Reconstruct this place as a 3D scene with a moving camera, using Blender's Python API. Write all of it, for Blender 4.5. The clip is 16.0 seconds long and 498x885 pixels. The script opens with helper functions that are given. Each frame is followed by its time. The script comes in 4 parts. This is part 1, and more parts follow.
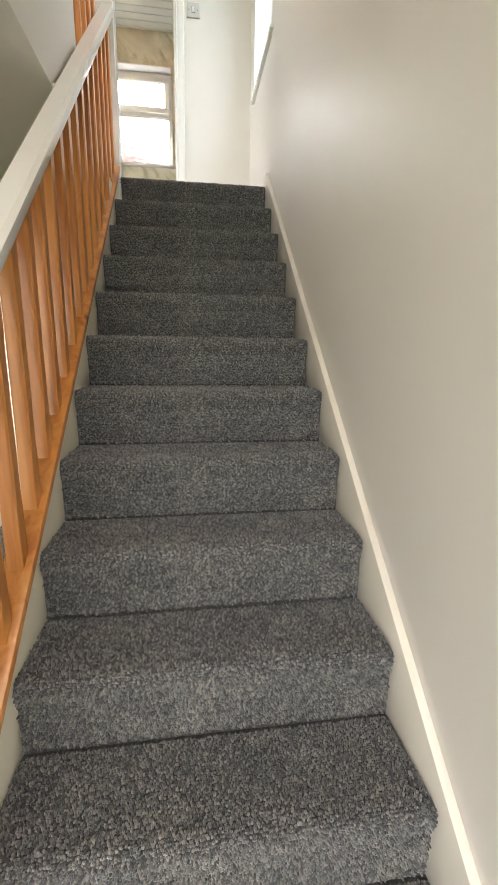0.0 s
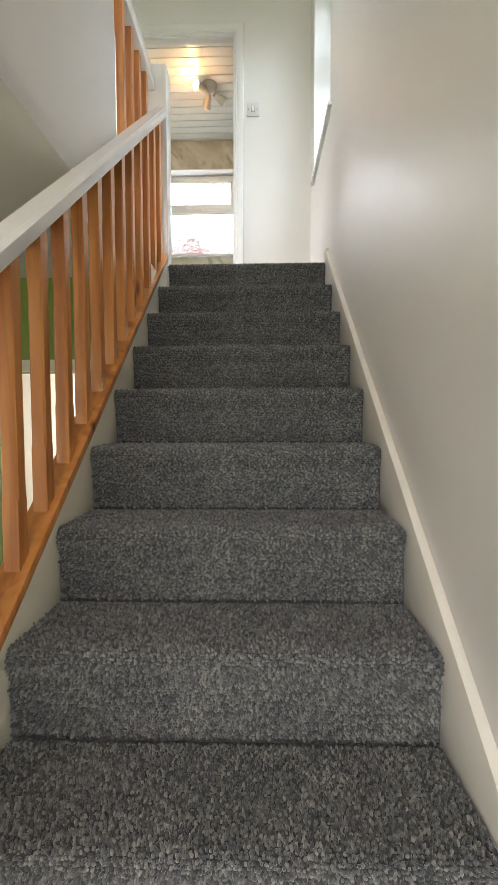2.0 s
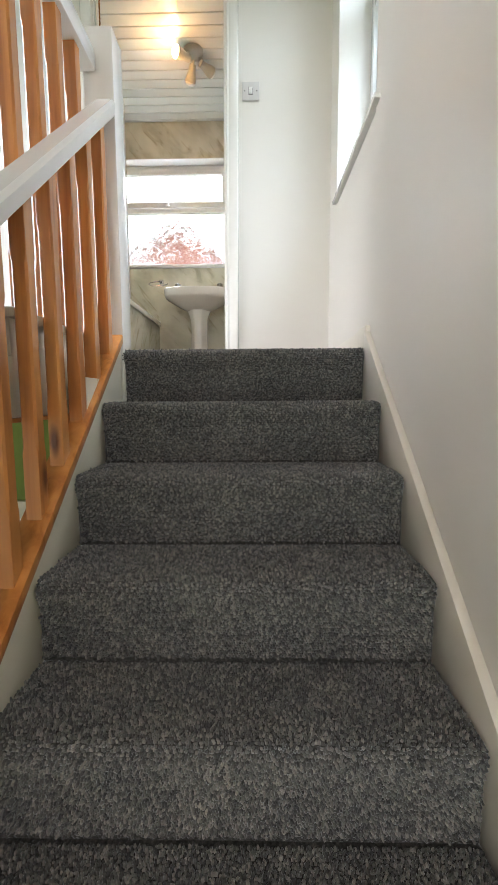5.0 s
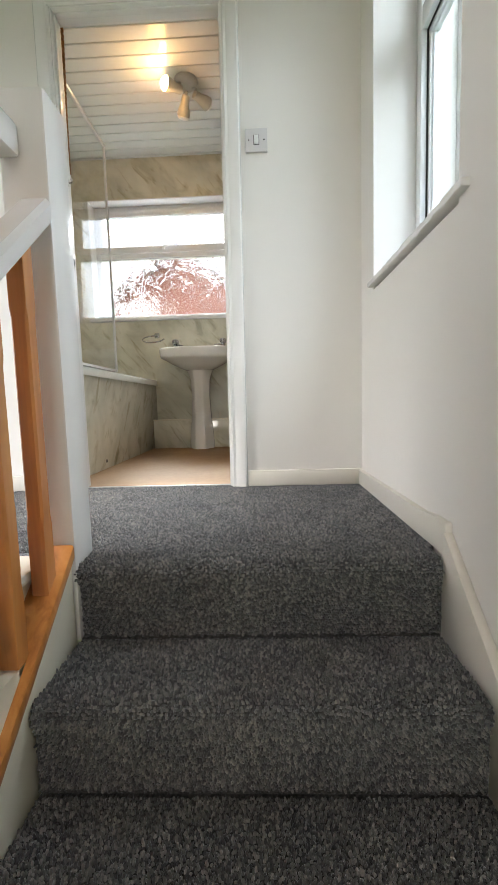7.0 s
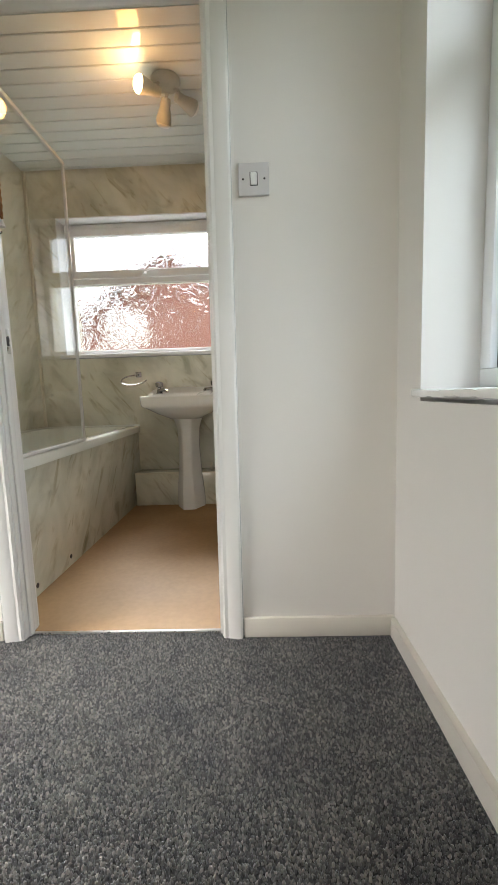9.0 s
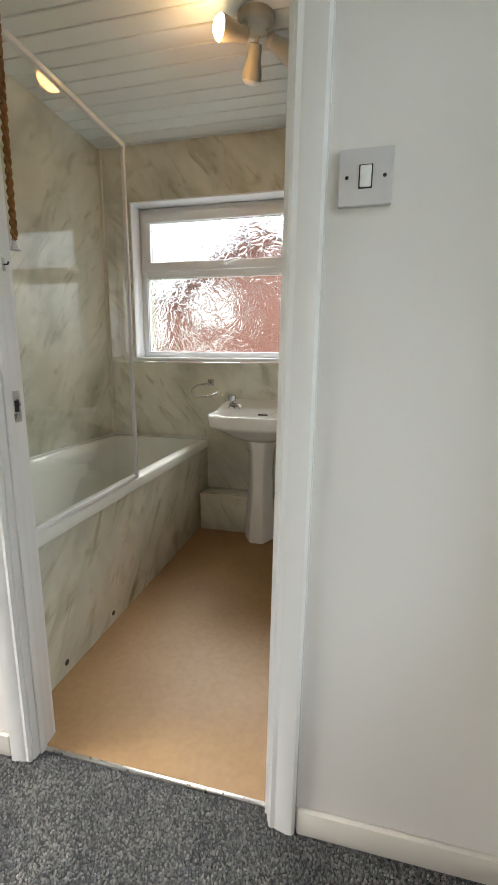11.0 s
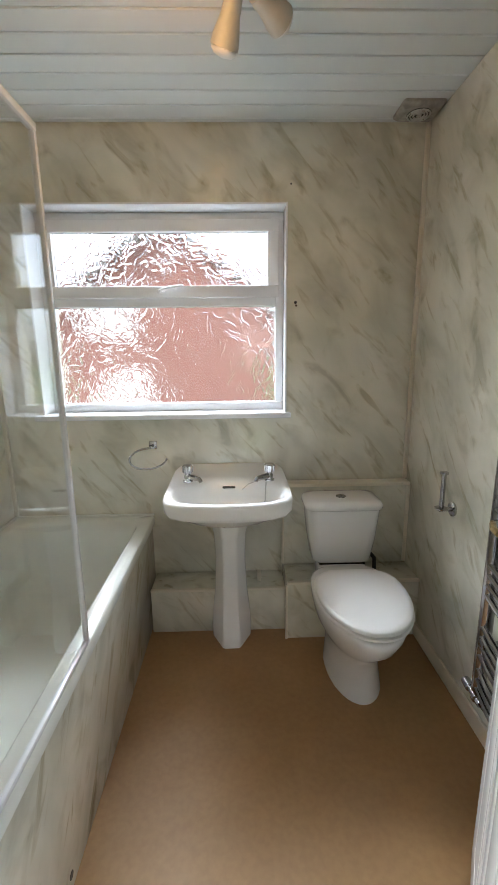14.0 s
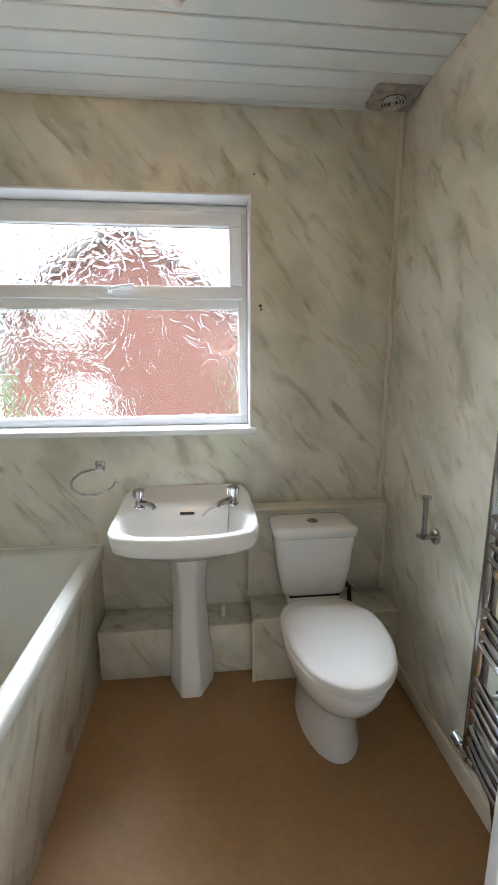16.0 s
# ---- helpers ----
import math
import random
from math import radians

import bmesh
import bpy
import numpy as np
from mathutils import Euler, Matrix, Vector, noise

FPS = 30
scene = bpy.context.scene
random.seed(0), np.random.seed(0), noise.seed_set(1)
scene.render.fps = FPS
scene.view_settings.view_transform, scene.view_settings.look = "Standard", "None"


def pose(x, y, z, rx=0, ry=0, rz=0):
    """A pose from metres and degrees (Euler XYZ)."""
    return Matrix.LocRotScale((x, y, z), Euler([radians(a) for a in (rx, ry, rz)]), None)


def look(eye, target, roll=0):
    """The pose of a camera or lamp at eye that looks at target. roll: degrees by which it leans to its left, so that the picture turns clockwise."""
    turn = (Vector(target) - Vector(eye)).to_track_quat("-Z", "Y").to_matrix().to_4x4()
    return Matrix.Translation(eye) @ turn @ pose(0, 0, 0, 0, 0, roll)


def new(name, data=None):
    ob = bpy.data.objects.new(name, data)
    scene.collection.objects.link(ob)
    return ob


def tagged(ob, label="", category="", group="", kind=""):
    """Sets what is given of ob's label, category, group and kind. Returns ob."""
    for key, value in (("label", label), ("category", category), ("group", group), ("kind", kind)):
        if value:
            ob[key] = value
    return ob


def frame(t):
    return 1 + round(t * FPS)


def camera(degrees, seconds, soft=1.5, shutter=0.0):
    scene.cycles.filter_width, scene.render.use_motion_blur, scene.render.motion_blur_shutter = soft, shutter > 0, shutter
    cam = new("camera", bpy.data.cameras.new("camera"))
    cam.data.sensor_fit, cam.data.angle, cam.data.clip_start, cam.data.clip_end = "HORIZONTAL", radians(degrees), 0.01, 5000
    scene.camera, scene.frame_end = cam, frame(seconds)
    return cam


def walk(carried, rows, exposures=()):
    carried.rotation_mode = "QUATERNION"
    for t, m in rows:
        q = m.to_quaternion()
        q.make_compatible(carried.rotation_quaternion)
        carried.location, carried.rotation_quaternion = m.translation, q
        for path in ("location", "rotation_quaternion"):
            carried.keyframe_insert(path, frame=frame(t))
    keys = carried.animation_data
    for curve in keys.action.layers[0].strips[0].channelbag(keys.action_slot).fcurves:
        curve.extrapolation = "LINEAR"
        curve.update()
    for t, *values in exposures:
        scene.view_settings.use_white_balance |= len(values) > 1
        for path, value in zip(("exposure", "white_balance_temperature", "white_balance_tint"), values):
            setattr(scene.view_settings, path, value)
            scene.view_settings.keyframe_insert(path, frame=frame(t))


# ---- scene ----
cam = camera(62.0, 16.0)
PATH = [
    (0, (-0.044, 0.071, 1.548), (0.232, 2.006, 1.125), 0.7),
    (0.5, (-0.02, 0.131, 1.585), (0.134, 2.111, 1.348), 0.6),
    (1, (0.056, 0.203, 1.609), (0.069, 2.197, 1.451), 0.4),
    (1.5, (0.087, 0.315, 1.616), (0.013, 2.309, 1.487), -0.1),
    (2, (0.071, 0.505, 1.672), (0.016, 2.502, 1.571), -0.2),
    (2.5, (0.076, 0.663, 1.789), (0.055, 2.661, 1.684), -0.0),
    (3, (0.123, 0.836, 1.923), (0.013, 2.83, 1.818), 0.6),
    (3.5, (0.116, 0.955, 1.977), (-0.013, 2.947, 1.856), 0.4),
    (5.8, (0.022, 1.497, 2.514), (0.023, 3.483, 2.278), -0.6),
    (6, (0.043, 1.563, 2.548), (0.018, 3.551, 2.326), -0.8),
    (6.5, (0.06, 1.684, 2.69), (-0.023, 3.672, 2.49), -1.2),
    (7, (0.022, 1.806, 2.842), (-0.05, 3.796, 2.651), -1.7),
    (7.5, (0.005, 1.92, 2.9), (-0.013, 3.91, 2.71), -1.2),
    (8, (0.045, 2.058, 3.041), (0.004, 4.046, 2.827), -0.5),
    (8.5, (0.031, 2.188, 3.126), (-0.025, 4.174, 2.895), -1.6),
    (8.7, (0.026, 2.228, 3.184), (-0.012, 4.214, 2.951), -1.9),
    (10.8, (0.009, 2.703, 3.538), (-0.41, 4.622, 3.164), 0.4),
    (11, (0.015, 2.753, 3.562), (-0.438, 4.662, 3.173), 0.6),
    (11.5, (-0.004, 2.827, 3.703), (-0.658, 4.674, 3.301), 0.2),
    (12, (-0.084, 2.932, 3.732), (-0.824, 4.745, 3.331), -0.2),
    (12.5, (-0.178, 3.032, 3.833), (-0.862, 4.862, 3.405), -0.2),
    (13, (-0.224, 3.16, 3.846), (-0.807, 5.022, 3.406), -0.2),
    (13.5, (-0.291, 3.243, 3.851), (-0.624, 5.168, 3.422), -0.4),
    (14, (-0.42, 3.291, 3.858), (-0.373, 5.246, 3.438), -0.7),
    (14.5, (-0.508, 3.316, 3.866), (-0.23, 5.254, 3.458), -0.2),
    (15, (-0.484, 3.358, 3.862), (-0.123, 5.282, 3.448), 0.4),
    (15.5, (-0.414, 3.461, 3.864), (-0.079, 5.391, 3.46), 0.3),
    (16, (-0.372, 3.509, 3.865), (-0.183, 5.462, 3.476), -0.3),
]
EXPOSURE = [(0.0, 3.15, 6950, 10), (2.0, 3.05, 6600, 10), (3.5, 3.15, 6600, 10), (6.0, 2.9, 6450, 10), (8.5, 2.38, 6750, 10), (11.0, 2.22, 6650, 10), (12.0, 2.18, 6450, 10), (13.5, 2.5, 6050, 10), (16.0, 2.7, 5850, 10)]
walk(cam, [(t, look(eye, target, roll)) for t, eye, target, roll in PATH], EXPOSURE)

# ---- world and light ----
world = bpy.data.worlds.new("sky")
scene.world = world
world.use_nodes = True
wn = world.node_tree
sky = wn.nodes.new("ShaderNodeTexSky")
sky.sky_type, sky.sun_disc = "NISHITA", False
sky.sun_elevation, sky.sun_rotation = radians(55), radians(250)
sky.air_density, sky.dust_density, sky.ozone_density = 1.0, 4.0, 1.0
wn.nodes["Background"].inputs[1].default_value = 0.15
haze = wn.nodes.new("ShaderNodeHueSaturation")
haze.inputs["Saturation"].default_value = 0.35
wn.links.new(sky.outputs[0], haze.inputs["Color"])
wn.links.new(haze.outputs[0], wn.nodes["Background"].inputs[0])

sun = new("sun", bpy.data.lights.new("sun", "SUN"))
sun.data.energy, sun.data.angle, sun.data.color = 0.7, radians(20), (1.0, 0.95, 0.88)
sun.matrix_world = look((-9, -3, 14), (0, 0, 2))


def area_lamp(name, eye, target, width, height, watts, colour):
    """Area lamp: stands in for daylight through a window, or adds unseen fill."""
    la = new(name, bpy.data.lights.new(name, "AREA"))
    la.data.shape, la.data.size, la.data.size_y, la.data.energy, la.data.color = "RECTANGLE", width, height, watts, colour
    la.matrix_world = look(eye, target)
    return la


area_lamp("daylight_landing_window", (1.35, 3.00, 4.90), (-0.4, 2.75, 2.6), 2.3, 1.2, 18.0, (0.74, 0.88, 1.0))
area_lamp("daylight_bath_window", (-1.20, 7.10, 5.62), (-0.35, 4.3, 3.80), 2.2, 1.1, 40.0, (0.95, 0.98, 1.0))
# unseen fill low behind the eye, added to brighten right wall and lower steps
area_lamp("fill_behind_low", (-0.88, -1.58, 1.30), (0.43, 1.1, 1.75), 0.9, 1.9, 2.4, (1.0, 0.96, 0.92))
# unseen fill high behind the eye, added for the flight; no window known there
area_lamp("fill_behind_high", (-0.02, -1.58, 4.05), (0.0, 1.6, 1.9), 0.7, 1.0, 2.4, (1.0, 0.87, 0.74))
area_lamp("daylight_back_room", (-1.1, 5.66, 1.45), (-1.1, 2.0, 1.3), 0.8, 1.05, 6.0, (1.0, 0.97, 0.92))
# unseen fill from the landing's left, added to brighten right wall and treads
area_lamp("fill_landing_left", (-1.66, 2.85, 3.30), (0.4, 2.4, 2.7), 0.72, 1.8, 0.14, (0.82, 0.91, 1.0))
bulb = new("lit_spot_bulb", bpy.data.lights.new("lit_spot_bulb", "SPOT"))
bulb.data.energy, bulb.data.color, bulb.data.shadow_soft_size = 0.05, (1.0, 0.56, 0.22), 0.03
bulb.data.spot_size, bulb.data.spot_blend = radians(110), 0.8
bulb.matrix_world = look((-0.540, 4.402, 4.733), (-1.05, 3.95, 4.55))
spill = new("bulb_spill", bpy.data.lights.new("bulb_spill", "POINT"))
spill.data.energy, spill.data.color, spill.data.shadow_soft_size = 0.46, (1.0, 0.48, 0.15), 0.05
spill.location = (-0.535, 4.405, 4.655)

# ---- plan ----
RISE, GOING, STEPS = 0.178, 0.2058, 14
TOP = RISE * STEPS                  # landing floor
NOSE = 2.685                        # nosing of the top step
WALL_R, STAIR_L = 0.43, -0.412
CEIL = 4.825                        # bathroom ceiling
HALL_CEIL = 2.405
DOOR_L, DOOR_R, DOOR_Y0, DOOR_Y1, DOOR_H = -0.757, -0.117, 3.535, 3.602, TOP + 1.885
BATH_L, BATH_N = -1.57, 5.315       # bathroom's inner faces
WIN_L, WIN_R, WIN_B, WIN_T = -1.37, -0.185, 3.575, 4.515
LW_Y0, LW_Y1, LW_B, LW_T = 2.705, 3.355, 3.262, 4.45


def slope(y):
    """Height of the line of nosings."""
    return TOP + (y - NOSE) * RISE / GOING


# ---- materials ----
def node_material(name, rough=0.5, metal=0.0):
    m = bpy.data.materials.new(name)
    m.use_nodes = True
    nt = m.node_tree
    b = nt.nodes["Principled BSDF"]
    b.inputs["Roughness"].default_value, b.inputs["Metallic"].default_value = rough, metal
    return m, nt, b


def tex(nt, kind, scale, detail=4.0, stretch=(1, 1, 1), turn=(0, 0, 0), distort=0.0):
    co = nt.nodes.new("ShaderNodeTexCoord")
    mp = nt.nodes.new("ShaderNodeMapping")
    mp.inputs["Rotation"].default_value = [radians(a) for a in turn]
    st = nt.nodes.new("ShaderNodeVectorMath")
    st.operation = "MULTIPLY"
    st.inputs[1].default_value = stretch
    n = nt.nodes.new(kind)
    n.inputs["Scale"].default_value = scale
    if kind == "ShaderNodeTexNoise":
        n.inputs["Detail"].default_value = detail
        n.inputs["Distortion"].default_value = distort
    nt.links.new(co.outputs["Object"], mp.inputs["Vector"])
    nt.links.new(mp.outputs[0], st.inputs[0])
    nt.links.new(st.outputs[0], n.inputs["Vector"])
    return n


def ramp(nt, fac, stops):
    r = nt.nodes.new("ShaderNodeValToRGB")
    els = r.color_ramp.elements
    while len(els) < len(stops):
        els.new(0.5)
    for e, (p, c) in zip(els, stops):
        e.position, e.color = p, (*c, 1)
    nt.links.new(fac, r.inputs[0])
    return r.outputs[0]


def mixed(nt, fac, a, b, how="MIX"):
    m = nt.nodes.new("ShaderNodeMix")
    m.data_type, m.blend_type = "RGBA", how
    for sock, v in ((m.inputs[0], fac), (m.inputs[6], a), (m.inputs[7], b)):
        if isinstance(v, bpy.types.NodeSocket):
            nt.links.new(v, sock)
        elif isinstance(v, tuple):
            sock.default_value = (*v, 1)
        else:
            sock.default_value = v
    return m.outputs[2]


def bump(nt, b, height, strength, distance):
    n = nt.nodes.new("ShaderNodeBump")
    n.inputs["Strength"].default_value, n.inputs["Distance"].default_value = strength, distance
    nt.links.new(height, n.inputs["Height"])
    nt.links.new(n.outputs[0], b.inputs["Normal"])
    return n


def painted(name, colour, rough, relief=0.15, scale=60, dirt=0.06, gloss=0.5):
    """Paint on plaster or wood: roller stipple, faint unevenness and scuffs."""
    m, nt, b = node_material(name, rough)
    big = tex(nt, "ShaderNodeTexNoise", 1.7, 2)
    fine = tex(nt, "ShaderNodeTexNoise", scale, 3)
    dark = tuple(c * (1 - 2 * dirt) for c in colour)
    nt.links.new(ramp(nt, big.outputs[0], [(0.15, dark), (0.85, colour)]), b.inputs["Base Color"])
    rr = ramp(nt, fine.outputs[0], [(0.2, (rough * 1.03,) * 3), (0.8, (rough * 0.98,) * 3)])
    nt.links.new(rr, b.inputs["Roughness"])
    b.inputs["Specular IOR Level"].default_value = gloss
    bump(nt, b, fine.outputs[0], relief, 0.002)
    return m


def carpet_material(name, pile):
    """Backing of the carpet, or its twisted tufts, each of its own shade."""
    m, nt, b = node_material(name, 0.95)
    patch = tex(nt, "ShaderNodeTexNoise", 11, 4)
    tone = ramp(nt, patch.outputs[0], [(0.3, (0.78, 0.78, 0.80)), (0.7, (1.12, 1.10, 1.06))])
    stops = [(0.0, (0.082, 0.085, 0.091)), (0.35, (0.132, 0.135, 0.140)), (0.65, (0.182, 0.183, 0.184)), (0.86, (0.232, 0.229, 0.224)), (1.0, (0.310, 0.300, 0.287))]
    if pile:
        geo = nt.nodes.new("ShaderNodeNewGeometry")
        yarn = ramp(nt, geo.outputs["Random Per Island"], stops)
    else:
        fleck = tex(nt, "ShaderNodeTexNoise", 160, 2)
        # yarn colours cut to 0.45: puts the shade between tufts into the backing
        yarn = ramp(nt, fleck.outputs[0], [(0.25 + 0.5 * p, tuple(v * 0.45 for v in c)) for p, c in stops])
        bump(nt, b, fleck.outputs[0], 0.8, 0.005)
    nt.links.new(mixed(nt, 1.0, yarn, tone, "MULTIPLY"), b.inputs["Base Color"])
    b.inputs["Specular IOR Level"].default_value = 0.12
    b.inputs["Sheen Weight"].default_value, b.inputs["Sheen Roughness"].default_value = 1.0, 0.3
    b.inputs["Sheen Tint"].default_value = (0.86, 0.93, 1.0, 1.0)
    return m


def pine_material():
    m, nt, b = node_material("orange_pine", 0.32)
    grain = tex(nt, "ShaderNodeTexNoise", 26, 6, (1, 1, 0.06), distort=0.6)
    knots = tex(nt, "ShaderNodeTexVoronoi", 5.5, stretch=(1, 1, 0.35))
    wood = ramp(nt, grain.outputs[0], [(0.28, (0.36, 0.115, 0.022)), (0.5, (0.56, 0.215, 0.050)), (0.72, (0.66, 0.30, 0.085))])
    knot = ramp(nt, knots.outputs["Distance"], [(0.03, (0.16, 0.045, 0.012)), (0.09, (1.0, 1.0, 1.0))])
    nt.links.new(mixed(nt, 0.85, wood, knot, "MULTIPLY"), b.inputs["Base Color"])
    b.inputs["Coat Weight"].default_value, b.inputs["Coat Roughness"].default_value = 0.5, 0.25
    bump(nt, b, grain.outputs[0], 0.12, 0.001)
    return m


def marble_material(name, turn):
    """Laminated wet-wall panel: pale cream ground, soft grey-green clouds and slanting streaks."""
    m, nt, b = node_material(name, 0.045)
    cloud = tex(nt, "ShaderNodeTexNoise", 4.2, 4, (1.0, 1.0, 0.55), turn, 0.5)
    streak = tex(nt, "ShaderNodeTexNoise", 8.0, 5, (1.0, 1.0, 0.58), turn, 0.8)
    line = tex(nt, "ShaderNodeTexNoise", 13.0, 4, (1.8, 1.8, 0.40), turn, 0.7)
    soft = tex(nt, "ShaderNodeTexNoise", 1.6, 3)
    ground = ramp(nt, cloud.outputs[0], [(0.32, (0.53, 0.525, 0.435)), (0.47, (0.68, 0.67, 0.57)), (0.64, (0.79, 0.77, 0.675))])
    veins = ramp(nt, streak.outputs[0], [(0.30, (0.70, 0.69, 0.64)), (0.37, (0.88, 0.87, 0.83)), (0.47, (1, 1, 1)), (0.9, (1, 1, 1))])
    thin = ramp(nt, line.outputs[0], [(0.26, (0.60, 0.57, 0.47)), (0.345, (0.83, 0.80, 0.72)), (0.42, (1, 1, 1)), (0.9, (1, 1, 1))])
    tone = ramp(nt, soft.outputs[0], [(0.35, (0.93, 0.94, 0.93)), (0.65, (1.05, 1.04, 1.02))])
    col = mixed(nt, 0.9, ground, veins, "MULTIPLY")
    col = mixed(nt, 0.8, col, thin, "MULTIPLY")
    nt.links.new(mixed(nt, 1.0, col, tone, "MULTIPLY"), b.inputs["Base Color"])
    b.inputs["Specular IOR Level"].default_value = 0.75
    bump(nt, b, soft.outputs[0], 0.03, 0.003)
    return m


def lino_material():
    m, nt, b = node_material("tan_lino", 0.42)
    big = tex(nt, "ShaderNodeTexNoise", 3.0, 5)
    fine = tex(nt, "ShaderNodeTexNoise", 45, 4)
    a = ramp(nt, big.outputs[0], [(0.3, (0.315, 0.182, 0.078)), (0.55, (0.360, 0.214, 0.092)), (0.75, (0.40, 0.245, 0.112))])
    c = ramp(nt, fine.outputs[0], [(0.35, (0.94, 0.93, 0.92)), (0.62, (1.03, 1.03, 1.03))])
    nt.links.new(mixed(nt, 1.0, a, c, "MULTIPLY"), b.inputs["Base Color"])
    nt.links.new(ramp(nt, big.outputs[0], [(0.3, (0.60,) * 3), (0.7, (0.50,) * 3)]), b.inputs["Roughness"])
    bump(nt, b, fine.outputs[0], 0.06, 0.001)
    return m


def plain(name, colour, rough, metal=0.0, spec=0.5, vary=0.06, scale=14):
    m, nt, b = node_material(name, rough, metal)
    n = tex(nt, "ShaderNodeTexNoise", scale, 4)
    nt.links.new(ramp(nt, n.outputs[0], [(0.3, tuple(c * (1 - vary) for c in colour)), (0.65, colour)]), b.inputs["Base Color"])
    nt.links.new(ramp(nt, n.outputs[0], [(0.3, (rough * (1 + 1.5 * vary),) * 3), (0.7, (rough * (1 - vary),) * 3)]), b.inputs["Roughness"])
    b.inputs["Specular IOR Level"].default_value = spec
    return m


def glass_material(name, ripple=False):
    m, nt, b = node_material(name, 0.02)
    b.inputs["Base Color"].default_value = (0.96, 0.98, 0.97, 1)
    b.inputs["Transmission Weight"].default_value, b.inputs["IOR"].default_value = 1.0, 1.45
    if ripple:
        # cast privacy glass: flat leaves divided by raised, curling creases
        total = None
        for scale, turn, twist in ((7.0, 35, 3.0), (10.0, -40, 2.4)):
            n = tex(nt, "ShaderNodeTexNoise", scale, 0.6, (1, 1, 1), (0, turn, 0), twist)
            crest = ramp(nt, n.outputs[0], [(0.41, (0, 0, 0)), (0.455, (0.75, 0.75, 0.75)), (0.485, (1, 1, 1)), (0.515, (0.75, 0.75, 0.75)), (0.56, (0, 0, 0))])
            if total is None:
                total = crest
            else:
                add = nt.nodes.new("ShaderNodeMath")
                add.operation = "ADD"
                nt.links.new(total, add.inputs[0])
                nt.links.new(crest, add.inputs[1])
                total = add.outputs[0]
        bump(nt, b, total, 0.75, 0.0012)
        b.inputs["Roughness"].default_value = 0.09
    return m


def brick_material(name, one, two, mortar, turn=0):
    m, nt, b = node_material(name, 0.85)
    co = nt.nodes.new("ShaderNodeTexCoord")
    mp = nt.nodes.new("ShaderNodeMapping")
    mp.inputs["Rotation"].default_value = (radians(90), 0, radians(turn))
    br = nt.nodes.new("ShaderNodeTexBrick")
    for k, v in (("Scale", 1.0), ("Brick Width", 0.225), ("Row Height", 0.075), ("Mortar Size", 0.008)):
        br.inputs[k].default_value = v
    br.inputs["Color1"].default_value, br.inputs["Color2"].default_value = (*one, 1), (*two, 1)
    br.inputs["Mortar"].default_value = (*mortar, 1)
    nt.links.new(co.outputs["Object"], mp.inputs["Vector"])
    nt.links.new(mp.outputs[0], br.inputs["Vector"])
    nt.links.new(br.outputs[0], b.inputs["Base Color"])
    return m


def glowing(name, colour, strength):
    m = bpy.data.materials.new(name)
    m.use_nodes = True
    nt = m.node_tree
    nt.nodes.remove(nt.nodes["Principled BSDF"])
    e = nt.nodes.new("ShaderNodeEmission")
    e.inputs[0].default_value, e.inputs[1].default_value = (*colour, 1), strength
    nt.links.new(e.outputs[0], nt.nodes["Material Output"].inputs[0])
    return m


WALL = painted("off_white_wall_paint", (0.80, 0.775, 0.74), 0.45, 0.05, 140, 0.03, 0.20)
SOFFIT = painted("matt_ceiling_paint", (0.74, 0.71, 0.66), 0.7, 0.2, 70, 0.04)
GREEN = painted("green_wall_paint", (0.22, 0.30, 0.055), 0.6, 0.2, 60, 0.05)
GLOSS = painted("white_gloss_paint", (0.83, 0.82, 0.80), 0.20, 0.10, 30, 0.03)
SKIRT = painted("ivory_skirting_gloss", (0.78, 0.745, 0.67), 0.3, 0.10, 30, 0.05)
CREAM = painted("cream_gloss_paint", (0.78, 0.73, 0.60), 0.28, 0.10, 30, 0.05)
CARPET, PILE, PINE, LINO = carpet_material("carpet_backing", False), carpet_material("carpet_pile", True), pine_material(), lino_material()
MARBLE_X = marble_material("marble_wall_panel", (0, 40, 0))
MARBLE_Y = marble_material("marble_side_panel", (40, 0, 0))
PVC = painted("white_pvc", (0.72, 0.76, 0.755), 0.10, 0.04, 12, 0.02)
UPVC = painted("white_upvc", (0.84, 0.85, 0.86), 0.22, 0.03, 12, 0.02)
CERAMIC = plain("white_ceramic", (0.86, 0.86, 0.84), 0.07, 0, 0.55, 0.03, 5)
ACRYLIC = plain("white_bath_enamel", (0.80, 0.82, 0.77), 0.12, 0, 0.5, 0.05, 5)
SEAT = plain("white_seat_plastic", (0.80, 0.80, 0.785), 0.42, 0, 0.5, 0.02, 5)
CHROME = plain("chrome", (0.52, 0.52, 0.53), 0.10, 1.0, 0.5, 0.1, 30)
BRASS = plain("worn_brass", (0.55, 0.40, 0.18), 0.35, 1.0, 0.5, 0.4, 60)
PLASTIC = plain("white_plastic", (0.80, 0.80, 0.79), 0.28)
AGED = plain("aged_white_plastic", (0.63, 0.61, 0.61), 0.35, 0, 0.4)
# grey lamp plastic, darkened further to carry the shade on the heads
GREYPL = plain("shaded_grey_lamp_plastic", (0.46, 0.48, 0.46), 0.35, 0, 0.5, 0.08, 30)
FANPL = plain("grubby_beige_plastic", (0.44, 0.41, 0.36), 0.4, 0, 0.5, 0.40, 25)
GASKET = plain("grey_gasket_rubber", (0.16, 0.16, 0.16), 0.5)
DARK = plain("black_rubber", (0.02, 0.02, 0.02), 0.5)
COPPER = plain("dull_copper_pipe", (0.12, 0.07, 0.045), 0.45, 0.8, 0.5, 0.5, 40)
